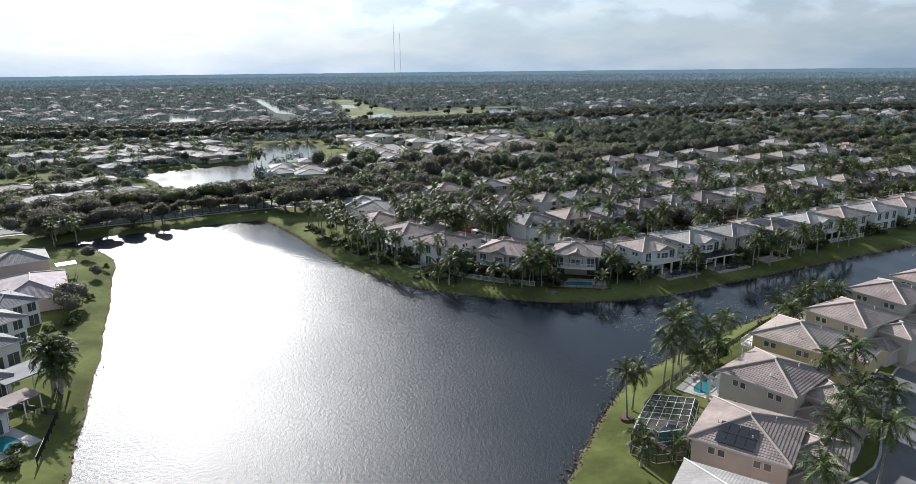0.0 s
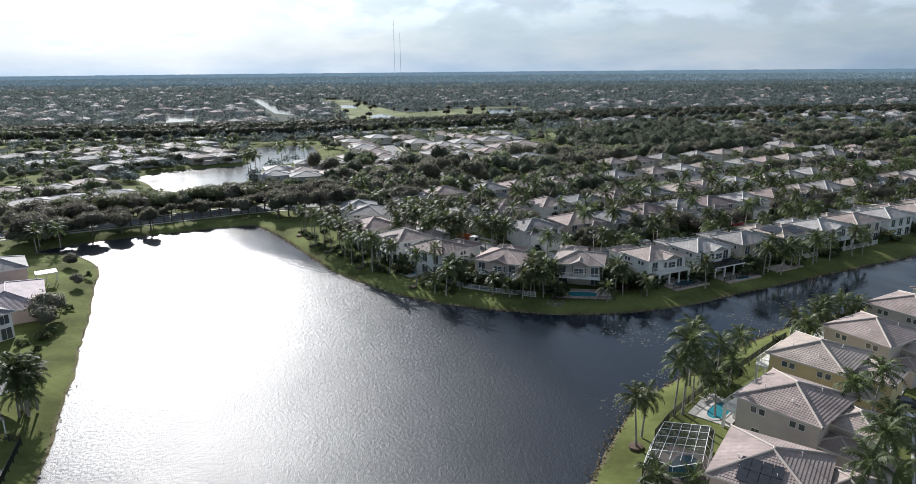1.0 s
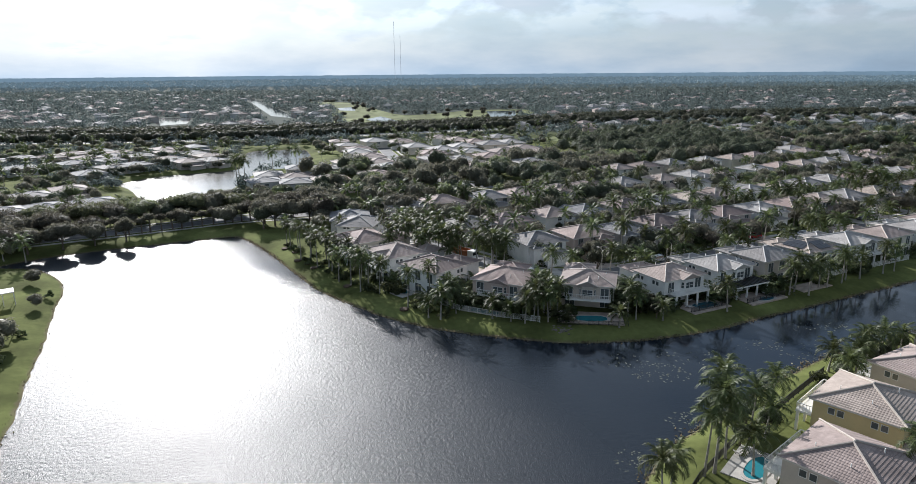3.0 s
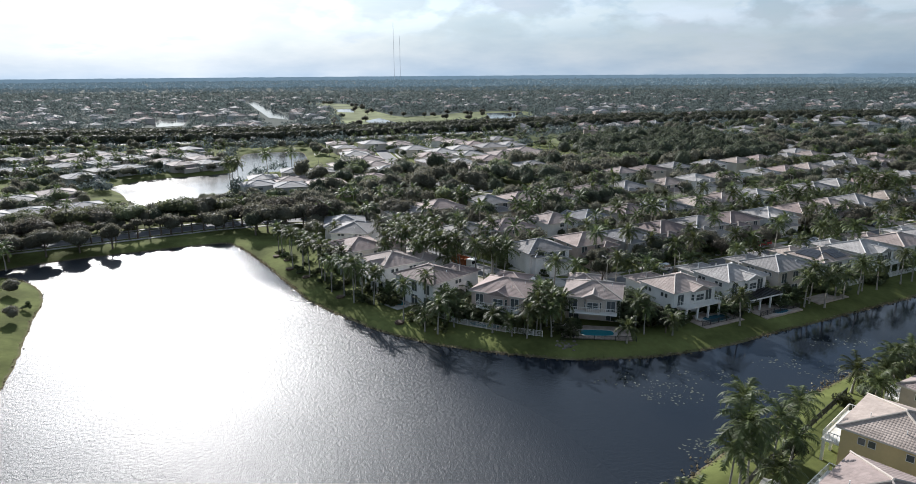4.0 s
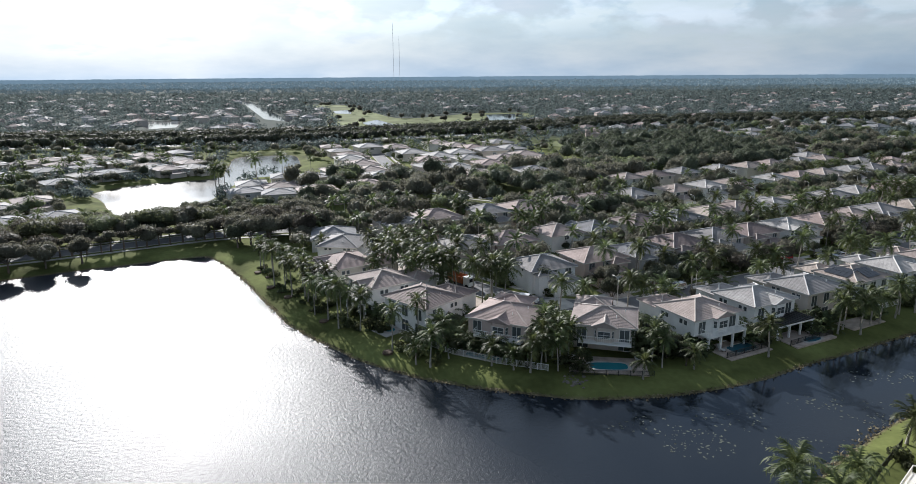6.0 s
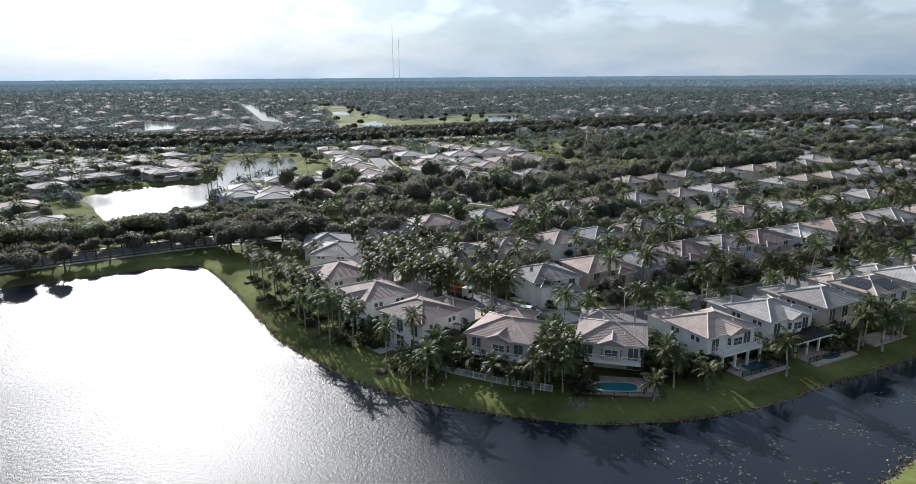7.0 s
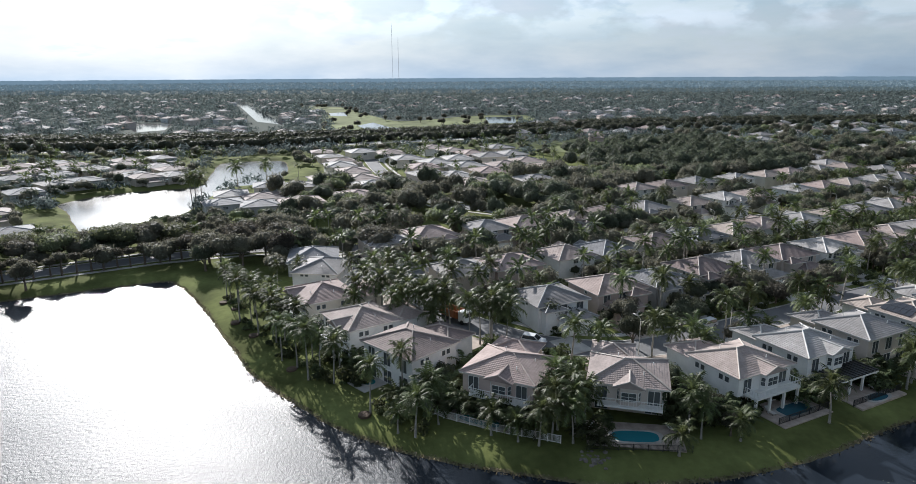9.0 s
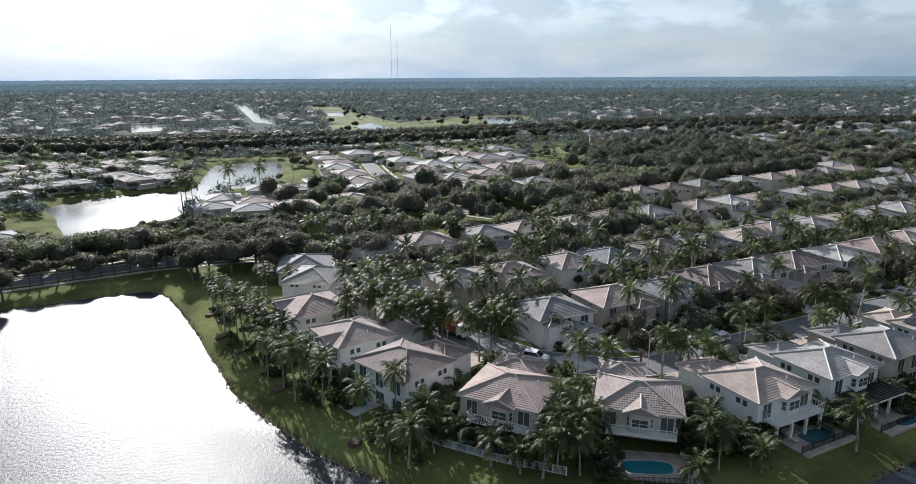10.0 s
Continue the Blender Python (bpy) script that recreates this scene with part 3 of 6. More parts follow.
def window(house, x, y, z, w, h, face, dark=False, bars=1, sash=True):
    """A framed window set on a wall. face: 0 front (-y), 1 right (+x), 2 back (+y), 3 left (-x)."""
    m = Matrix.Translation((x, y, z)) @ Matrix.Rotation(radians(90 * face), 4, "Z")
    g, t = G(), 0.06
    for x0, x1, z0, z1 in ((-w / 2 - t, w / 2 + t, -t, 0), (-w / 2 - t, w / 2 + t, h, h + t), (-w / 2 - t, -w / 2, 0, h), (w / 2, w / 2 + t, 0, h)):
        g.box(x0, x1, -0.07, 0.02, z0, z1)
    for i in range(bars):
        c = -w / 2 + w * (i + 1) / (bars + 1)
        g.box(c - 0.03, c + 0.03, -0.06, 0.0, 0, h)
    if h > 1.0 and sash:
        g.box(-w / 2, w / 2, -0.055, 0.0, h * 0.5 - 0.025, h * 0.5 + 0.025)
    if LITE[0]:
        g.slot = 1
        g.box(-w / 2, w / 2, -0.03, 0.01, 0, h)
        return part("window", g, (WHITE, GLASS), house, m=m)
    ob = part("window", g, DARKMETAL if dark else WHITE, house, m=m)
    part("pane", G().box(-w / 2, w / 2, -0.03, 0.01, 0, h), GLASS, ob)
    return ob


def rail(parent, pts, z, mat, name="railing", h=1.05, step=0.35):
    """A railing along a line of points."""
    g = G()
    for a, b in zip(pts, pts[1:]):
        a, b = Vector((*a, z)), Vector((*b, z))
        g.beam(a + Vector((0, 0, h)), b + Vector((0, 0, h)), 0.08)
        g.beam(a + Vector((0, 0, 0.12)), b + Vector((0, 0, 0.12)), 0.05)
        n = max(1, int((b - a).length / step))
        for i in range(n + 1):
            p = a.lerp(b, i / n)
            g.beam(p, p + Vector((0, 0, h)), 0.045)
    return part(name, g, mat, parent)


def balcony(house, x, y, w, depth, z, mat=WHITE, columns=True):
    ob = part("balcony", G().box(x - w / 2, x + w / 2, y - depth, y - 0.003, z - 0.28, z), mat, house)
    rail(ob, [(x - w / 2 + 0.06, y - 0.05), (x - w / 2 + 0.06, y - depth + 0.06), (x + w / 2 - 0.06, y - depth + 0.06), (x + w / 2 - 0.06, y - 0.05)], z, mat)
    if columns:
        for i in range(4):
            c = x - w / 2 + 0.25 + (w - 0.5) * i / 3
            part("column", G().box(c - 0.17, c + 0.17, y - depth + 0.1, y - depth + 0.44, 0, z - 0.28), mat, ob)
    return ob


def rooftop(house, pts):
    """Small vent pipes on the roof."""
    for x, y, z in pts:
        part("vent_pipe", G().tube([(x, y, z - 0.3), (x, y, z + 0.35)], [0.07, 0.07], 6), WHITE, house)


def bay(house, x, y, z0, w, eave, roof, wall):
    """A shallow bay with three windows under its own small gable."""
    depth = 0.9
    part("bay_wall", G().prism([(x - w / 2, y), (x - w / 2 + 0.5, y - depth), (x + w / 2 - 0.5, y - depth), (x + w / 2, y)], z0, eave), STUCCO[wall], house)
    ww = w - 1.4
    window(house, x, y - depth, z0 + 0.75, ww, 1.25, 0)
    for s in (-1, 1):
        window(house, x + s * (w / 2 - 0.25), y - depth / 2, z0 + 0.75, 0.55, 1.25, s * 0.677, bars=0)
    g = G()
    o, back, h = w / 2 + 0.55, 3.2, (w / 2 + 0.55) * 0.42
    f0, f1, top0 = (x - o, y - depth - 0.5, eave), (x + o, y - depth - 0.5, eave), (x, y - depth - 0.5, eave + h)
    b0, b1, top1 = (x - o, y + back, eave), (x + o, y + back, eave), (x, y + back, eave + h)
    g.slope(b0, f0, top0, top1), g.slope(f1, b1, top1, top0)
    g.face([f0, f1, top0])
    if LITE[0]:
        g.slot = 1
        for p, q in ((f0, top0), (f1, top0), (top0, top1)):
            g.beam(Vector(p) + Vector((0, 0, 0.06)), Vector(q) + Vector((0, 0, 0.06)), 0.2)
        part("bay_roof", g, (ROOFS[roof], CAPS[roof]), house)
        return
    r = part("bay_roof", g, ROOFS[roof], house)
    for p, q in ((f0, top0), (f1, top0), (top0, top1)):
        part("ridge_cap", G().tube([Vector(p) + Vector((0, 0, 0.07)), Vector(q) + Vector((0, 0, 0.07))], [0.14, 0.14], 6), CAPS[roof], r)


def house(x, y, rot, w, d, roof="rose", wall="pink", eave=5.9, wings=(), details=True, label="", bay_at=None, balc=None, group="", pitch=0.34, sides=True, z=LAND, recess=0.0, columns=True, course=0.40):
    """A stucco house with a hipped tile roof; its front looks along -y of its own plan. wings: lower blocks (x, y, w, d, eave)."""
    two = eave > 4.5
    ob = thing("house", pose(x, y, z, 0, 0, rot), label or f"{'two-storey' if two else 'single-storey'} {wall} stucco house with a {roof} hipped tile roof", "house", group)
    if recess:
        part("wall", G().box(-w / 2, w / 2, -d / 2, d / 2, 2.8, eave), STUCCO[wall], ob)
        part("lower_wall", G().box(-w / 2 + 0.003, w / 2 - 0.003, -d / 2 + recess, d / 2, -0.3, 2.8), STUCCO[wall], ob)
    else:
        part("wall", G().box(-w / 2, w / 2, -d / 2, d / 2, -0.3, eave), STUCCO[wall], ob)
    hip(ob, 0, 0, w, d, eave, roof, pitch, course=course)
    for wx, wy, ww, wd, we in wings:
        part("wing_wall", G().box(wx - ww / 2, wx + ww / 2, wy - wd / 2, wy + wd / 2, -0.3, we), STUCCO[wall], ob)
        hip(ob, wx, wy, ww, wd, we, roof, pitch, "wing_roof", course=course)
    TAKEN.append((x, y, max(w, d) * 0.58))
    if details:
        up = 3.35
        fx = [-w * 0.34, w * 0.34] if bay_at is not None else [-w * 0.33, 0, w * 0.33]
        for c in fx:
            if two:
                window(ob, c, -d / 2, up - 0.2, 1.6, 2.15, 0, sash=False)
            window(ob, c, -d / 2 + recess, 0.15, 1.9, 2.2, 0, sash=False)
        for c in (() if not sides else ((-d * 0.1,) if LITE[0] else (-d * 0.28, d * 0.2))):
            for f, s in ((3, -1), (1, 1)):
                window(ob, s * w / 2, c, (up + 1.0) if two else 1.2, 0.75, 0.85, f, bars=0)
                if not LITE[0]:
                  window(ob, s * w / 2, c + 1.1, (up + 1.0) if two else 1.2, 0.75, 0.85, f, bars=0)
                if two and not LITE[0]:
                    window(ob, s * w / 2, c + 0.5, 1.0, 1.0, 1.1, f)
        for c in (-w * 0.3, w * 0.05):
            window(ob, c, d / 2, (up + 0.6) if two else 1.0, 1.4, 1.3, 2)
        if bay_at is not None:
            bay(ob, bay_at, -d / 2, 3.05 if two else 0, 3.4, eave, roof, wall)
        if balc:
            bx, bw, bd = balc
            balcony(ob, bx, -d / 2, bw, bd, 3.1, columns=columns)
        if not LITE[0]:
            rooftop(ob, ((w * 0.2, -d * 0.3, eave + 1.0), (-w * 0.15, d * 0.25, eave + 1.3), (w * 0.33, d * 0.1, eave + 0.9)))
    return ob


# houses round the end of the peninsula
house(-36.5, 226, -80, 13, 12, "slate", "grey", 3.6, label="single-storey grey house with a dark slate-coloured tile roof")
house(-30.8, 210.6, -98, 12, 10.5, "grey", "white", 5.2, label="two-storey white house with a weathered grey tile roof")
house(-26.8, 189.8, -58, 11.6, 10.5, "rose", "cream", 5.9, bay_at=-2.0, wings=((2, 8, 7, 6, 5.2),), label="cream two-storey house with a rose tile roof and balcony", balc=(2.5, 4, 1.8))
house(-16.8, 175.8, -55, 11, 10, "tan", "white", 5.9, bay_at=1.5, wings=((1, 8, 8, 6, 5.4),), balc=(1.5, 9, 2.2), label="white two-storey house with a tan tile roof and terrace")
house(-7.0, 164.1, -43, 11.6, 10, "brown", "white", 5.9, wings=((0, 8, 8, 6, 5.0),), label="white two-storey house with a dark brown tile roof")
house(8.9, 154.9, -26, 11.1, 10, "rose", "pink", 5.9, bay_at=0.6, wings=((-2, 7.5, 7, 6, 5.4),), balc=(0.6, 9.0, 1.5), columns=False, label="pink two-storey house with a rose tile roof and long balcony")
house(26.3, 152.6, -15, 10.7, 9.6, "taupe", "beige", 5.9, bay_at=0.2, wings=((-2.5, 7.5, 6, 6, 5.6),), balc=(0.4, 9.0, 1.4), recess=3.2, columns=False, label="beige two-storey house with a taupe tile roof above a pool")
ROWN = [("tan", "white", "white two-storey house with a tan tile roof and pool terrace"), ("pale", "white", "white house with a pale grey tile roof and pergola"),
        ("grey", "beige", "beige two-storey house with a grey tile roof"), ("sand", "white", "white house with solar panels on a sand tile roof"),
        ("pale", "white", "white two-storey house with a pale tile roof"), ("tan", "cream", "cream two-storey house with a tan tile roof")]
for i in range(14):
    u = 104.8 + 15.2 * i
    LITE[0] = i > 6
    rf, wl_, lb = ROWN[i % 6] if i < 6 else ROWN[(i * 5 + 1) % 6]
    cx, cy = row(u + 6, 114.3 + 5.2)
    house(cx, cy, 27, 11.2, 9.6, rf, wl_, 5.9, label=lb if i < 6 else "two-storey stucco house with a tile roof beside the canal", bay_at=0.5 if i in (0, 1, 4) else None,
          wings=((-1.5, 7, 7, 6, 5.2),), balc=(0.5, 9.5, 2.2) if i in (0, 4) else None, recess=2.0 if i in (0, 4) else 0)
LITE[0] = False
# the bank across the canal
for i, (cx, cy, rt, rf, wl_, lb) in enumerate((
        (24.8, 56.0, -122, "pale", "pink", "pink two-storey house with a pale tile roof"), (33.1, 70.4, -125, "tan", "pink", "pink two-storey house with solar panels and a screened pool"),
        (43.4, 86.0, -139, "tan", "beige", "beige two-storey house with a tan tile roof"), (54.0, 99.9, -137, "sand", "yellow", "yellow two-storey house with a sand tile roof"),
        (68.3, 109.2, -150, "tan", "beige", "beige two-storey house with a tan tile roof"), (82.2, 120.3, -150, "tan", "beige", "beige two-storey house with a tan tile roof"),
        (96, 128, -152, "rose", "cream", "cream house with a rose tile roof"), (110, 136, -152, "tan", "beige", "beige house with a tan tile roof"))):
    house(cx, cy, rt, 11, 10.5, rf, wl_, 5.9, label=lb, wings=((-1.8, 7.4, 6.5, 6, 4.8), (2.6, 6.8, 4.5, 4.4, 3.0)), balc=(0, 10, 2.2) if i in (2, 3, 4) else None)
# rows behind the first street: a few builds, repeated
PROTO = {}
LITE[0] = True


def repeat_house(kind, x, y, rot, group):
    """A house of one of eight looks; the first of each look is built, the others are copies of it."""
    if kind not in PROTO:
        rf, wl_ = (("tan", "white"), ("grey", "beige"), ("rose", "pink"), ("slate", "grey"), ("sand", "cream"), ("brown", "beige"), ("pale", "white"), ("grey", "white"))[kind]
        PROTO[kind] = house(x, y, rot, 10.8 + (kind % 3) * 0.7, 10.8, rf, wl_, 5.3 if kind != 3 else 4.9, wings=((1.2 if kind % 2 else -1.2, -7.0, 7, 5, 3.2), (-3.0 if kind % 2 else 3.0, -5.4, 4.2, 3.6, 4.7)),
                            bay_at=(3.0 if kind % 2 else -3.0) if kind % 3 == 0 else None, group=group)
        g_ = G()
        for k_ in range(4):
            g_.box(-2.4, 2.4, -0.06, 0.0, 0.05 + k_ * 0.56, 0.57 + k_ * 0.56)
        part("garage_door", g_, WHITE, PROTO[kind], m=Matrix.Translation((1.2 if kind % 2 else -1.2, -9.5, 0)))
    else:
        copy_thing(PROTO[kind], pose(x, y, LAND, 0, 0, rot))
        TAKEN.append((x, y, 7.5))


rng = random.Random(4)
# (distance along the row, look) for each row behind the first street
ROW_LOOKS = (
    (160.0, 27, ((103, 7), (118, 2), (132, 3), (146, 5), (159.5, 1), (173, 5), (188, 6), (203, 2), (218, 0), (233, 1), (248, 4), (263, 3), (278, 0), (293, 6), (308, 2), (323, 1))),
    (184.0, 207, ((96, 1), (108.5, 2), (125, 0), (138, 3), (154, 5), (170, 3), (183, 4), (196, 0), (212, 6), (229, 4), (244, 1), (259, 6), (274, 2), (289, 0), (304, 6), (319, 5), (334, 4))),
    (220.0, 27, ((90, 1), (104, 2), (122, 1), (135, 2), (152, 0), (168, 5), (184, 1), (204, 4), (221, 6), (235, 0), (259, 6), (275, 2), (291, 4), (308, 6), (325, 1), (340, 0))),
    (251.0, 207, ((208, 0), (223, 5), (240, 1), (262, 6), (280, 4), (297, 2), (316, 6), (335, 0))))
for n0, facing, looks in ROW_LOOKS:
    for u, kind in looks:
        x, y = row(u, n0 + rng.uniform(-0.8, 0.8))
        repeat_house(kind, x, y, facing + rng.uniform(-2.5, 2.5), "houses in rows behind the lake")
LITE[0] = False
# left bank
for x, y, rt, w_, d_, rf, wl_, e in ((-110.2, 151.2, 37, 12, 11, "grey", "pink", 5.4), (-97.5, 136.2, 33, 13, 20, "mauve", "pink", 3.0), (-93.5, 121, 62, 8, 11, "slate", "white", 5.2),
                                     (-90, 111.5, 62, 8, 11, "grey", "white", 5.2), (-85, 102.5, 62, 8, 10, "slate", "white", 4.2), (-80, 91, 62, 9, 11, "grey", "white", 3.2), (-73, 79, 62, 10, 11, "brown", "white", 3.3)):
    house(x, y, rt, w_, d_, rf, wl_, e, group="houses on the sunny bank", details=x > -96)
# farther neighbourhoods
FAR_A = [(-40, 452), (-28, 424), (-17, 389), (-13, 360), (-1, 360), (-15, 477), (-3, 461), (5, 394), (15, 374), (25, 471), (31, 444), (37, 411), (43, 388), (56, 372), (-83, 464), (-73, 440), (-60, 397), (-57, 353),
         (-43, 353), (-35, 334), (-38, 310), (-67, 338), (-80, 339), (-75, 312), (-89, 318), (-71, 297), (-56, 297), (34, 343), (0, 423), (-63, 420), (-50, 376), (-86, 300), (8, 448), (18, 428), (-12, 408), (24, 396), (8, 340), (-58, 458)]
FAR_B = [(-210, 383), (-199, 392), (-191, 374), (-203, 407), (-183, 392), (-168, 355), (-146, 366), (-176, 347), (-170, 438), (-144, 391), (-135, 372), (-204, 362), (-228, 404), (-218, 416), (-176, 325), (-175, 409),
         (-166, 268), (-134, 254), (-160, 282), (-157, 238), (-147, 245), (-184, 262), (-252, 372), (-221, 345), (-232, 389), (-247, 385), (-153, 372), (-160, 378), (-156, 402), (-270, 360), (-185, 426)]
FAR_C = [(225, 552), (213, 525), (266, 590), (292, 607), (323, 633), (341, 645), (360, 655), (336, 584), (285, 516), (208, 450), (194, 420), (216, 412), (186, 392), (251, 470), (242, 431), (262, 449), (296, 490), (288, 464),
         (394, 612), (190, 455), (167, 436), (197, 540), (135, 421), (220, 376), (200, 370), (244, 395), (145, 392), (159, 385)]
SIMPLE = []
LITE[0] = True
for i, (rf, wl_) in enumerate((("tan", "white"), ("grey", "beige"), ("rose", "pink"), ("slate", "grey"), ("pale", "cream"), ("brown", "beige"))):
    SIMPLE.append(house(-20 + 22 * i, 610 + 15 * (i % 2), 27 + 9 * i, 11, 12, rf, wl_, 5.4 if i % 2 else 4.6, wings=((1.2, -7.2, 7, 5, 3.0),), details=False, group="far houses", course=1.6,
                        label="distant stucco house with a tile roof among trees"))
    for c in (-3, 3):
        window(SIMPLE[-1], c, -6, 2.8, 1.6, 1.5, 0)
    window(SIMPLE[-1], -5.5, 0, 2.8, 1.6, 1.4, 3), window(SIMPLE[-1], 5.5, 0, 2.8, 1.6, 1.4, 1)
LITE[0] = False
for i, (x, y) in enumerate(FAR_A + FAR_B + FAR_C):
    low = Matrix.Diagonal((1.12, 1.12, 0.68, 1)) if x < -60 else Matrix.Diagonal((1.32, 1.32, 0.95, 1)) if x < 70 else Matrix.Diagonal((1.1, 1.1, 0.9, 1))
    copy_thing(SIMPLE[(1, 3, 5)[i % 3] if x < -60 else (0, 4, 2, 1, 4, 0)[i % 6]], pose(x, y, LAND, 0, 0, (15 if x > -100 else 40) + 90 * (i % 2) + (i * 37) % 14) @ low)
    TAKEN.append((x, y, 9.0 if -60 < x < 70 else 7.5))


# ---- trees ----
def palm_meshes(seed, height, lean, fronds, length, droop, n=9, wide=1.0):
    rg = random.Random(seed)
    pts, rad = [], []
    for i in range(7):
        t = i / 6
        pts.append((lean * t * t, lean * 0.4 * math.sin(t * 2), height * t))
        rad.append(0.12 * (1 - t) ** 3 + 0.095 + 0.025 * math.sin(t * 3.1))
    trunk = G().tube(pts, rad, 7)
    top = Vector(pts[-1])
    g = G()
    g.slot = 1
    g.tube([top, top + Vector((0, 0, 0.8)), top + Vector((0, 0, 1.3))], [0.16, 0.15, 0.06], 6)
    g.slot = 0
    o = top + Vector((0, 0, 1.1))
    for i in range(fronds):
        az = i * 2.399 + rg.uniform(-0.3, 0.3)
        k = i / fronds
        el = radians(84 - 108 * k + rg.uniform(-9, 9))
        ln = length * rg.uniform(0.85, 1.12)
        side = Vector((-math.sin(az), math.cos(az), 0))
        fwd = Vector((math.cos(az), math.sin(az), 0))
        p, e = o.copy(), el
        for j in range(n):
            e -= droop * (0.35 + j * 0.16) / n
            d = fwd * math.cos(e) + Vector((0, 0, math.sin(e)))
            q = p + d * (ln / n)
            wv = 0.06 * (1 - j / n) + 0.02
            g.face([p - side * wv, p + side * wv, q + side * wv * 0.8, q - side * wv * 0.8])
            if j:
                reach = ln * 0.23 * math.sin(math.pi * (0.2 + 0.68 * j / n)) + 0.12
                for s in (-1, 1):
                    for h in (0.0, 0.5):
                        b = p.lerp(q, h)
                        tip = b + side * s * reach * rg.uniform(0.7, 1.0) + d * reach * rg.uniform(0.45, 0.8)
                        tip.z -= reach * rg.uniform(0.15, 0.6)
                        g.face([b, b + d * (ln / n * 0.5 * wide), tip])
            p = q
    return trunk.mesh("trunk", TRUNK, True), g.mesh("crown", (PALM, SHAFT))


PALMS = [palm_meshes(s, h, l, f, ln, dr) for s, h, l, f, ln, dr in (
    (1, 7.4, 0.4, 24, 3.3, 1.45), (2, 6.4, -0.5, 22, 3.2, 1.5), (3, 8.2, 0.2, 25, 3.4, 1.4), (4, 6.5, 1.6, 25, 3.9, 1.5), (5, 4.6, 0.3, 21, 3.2, 1.4), (6, 2.2, 0.2, 20, 2.7, 1.3))]
PALMS_FAR = [palm_meshes(s, h, l, 15, ln, dr, 5, 1.6) for s, h, l, ln, dr in ((51, 7.4, 0.4, 3.3, 1.45), (52, 6.4, -0.5, 3.2, 1.5), (53, 8.2, 0.2, 3.4, 1.4), (54, 6.5, 1.4, 3.8, 1.5), (55, 4.6, 0.3, 3.1, 1.4), (56, 2.4, 0.2, 2.7, 1.3))]
PLANTED = {"palm": 0, "oak": 0, "bush": 0}
SPARE = {"palm": [], "oak": []}      # past the first 300 of a kind: joined later


def palm(x, y, kind, scale=1.0, turn=0.0, z=LAND, label="tall palm with a pale trunk and drooping fronds", group="palms"):
    m = Matrix.Translation((x, y, z - 0.1)) @ Matrix.Rotation(turn, 4, "Z") @ Matrix.Scale(scale, 4)
    PLANTED["palm"] += 1
    if PLANTED["palm"] > 300:
        SPARE["palm"].append((kind, m))
        return None
    ob = thing("palm_tree", m, label, "palm tree", group)
    t, c = PALMS[kind]
    part("trunk", t, None, ob), part("crown", c, None, ob)
    return ob


def crown_points(rg, radius, height, lobes, count, flat=0.75):
    """Blades on the skin of many lumps: an uneven crown with gaps."""
    cs = []
    for i in range(lobes):
        a, r = rg.uniform(0, 2 * math.pi), radius * 0.72 * math.sqrt(rg.uniform(0, 1))
        zz = rg.uniform(-0.35, 0.45) * height * (1 - 0.5 * (r / radius) ** 2)
        cs.append((r * math.cos(a), r * math.sin(a), zz, radius * rg.uniform(0.28, 0.48)))
    cs = np.array(cs)
    which = rg.integers(0, lobes, count)
    d = rg.normal(size=(count, 3))
    d /= np.linalg.norm(d, axis=1, keepdims=True)
    d[:, 2] = np.abs(d[:, 2]) * np.where(rg.uniform(size=count) < 0.72, 1, -0.8)
    p = cs[which, :3] + d * cs[which, 3:4] * rg.uniform(0.7, 1.08, (count, 1)) * np.array([1, 1, flat])
    nrm = d + rg.normal(size=(count, 3)) * 0.55
    nrm /= np.linalg.norm(nrm, axis=1, keepdims=True)
    return p, nrm, cs


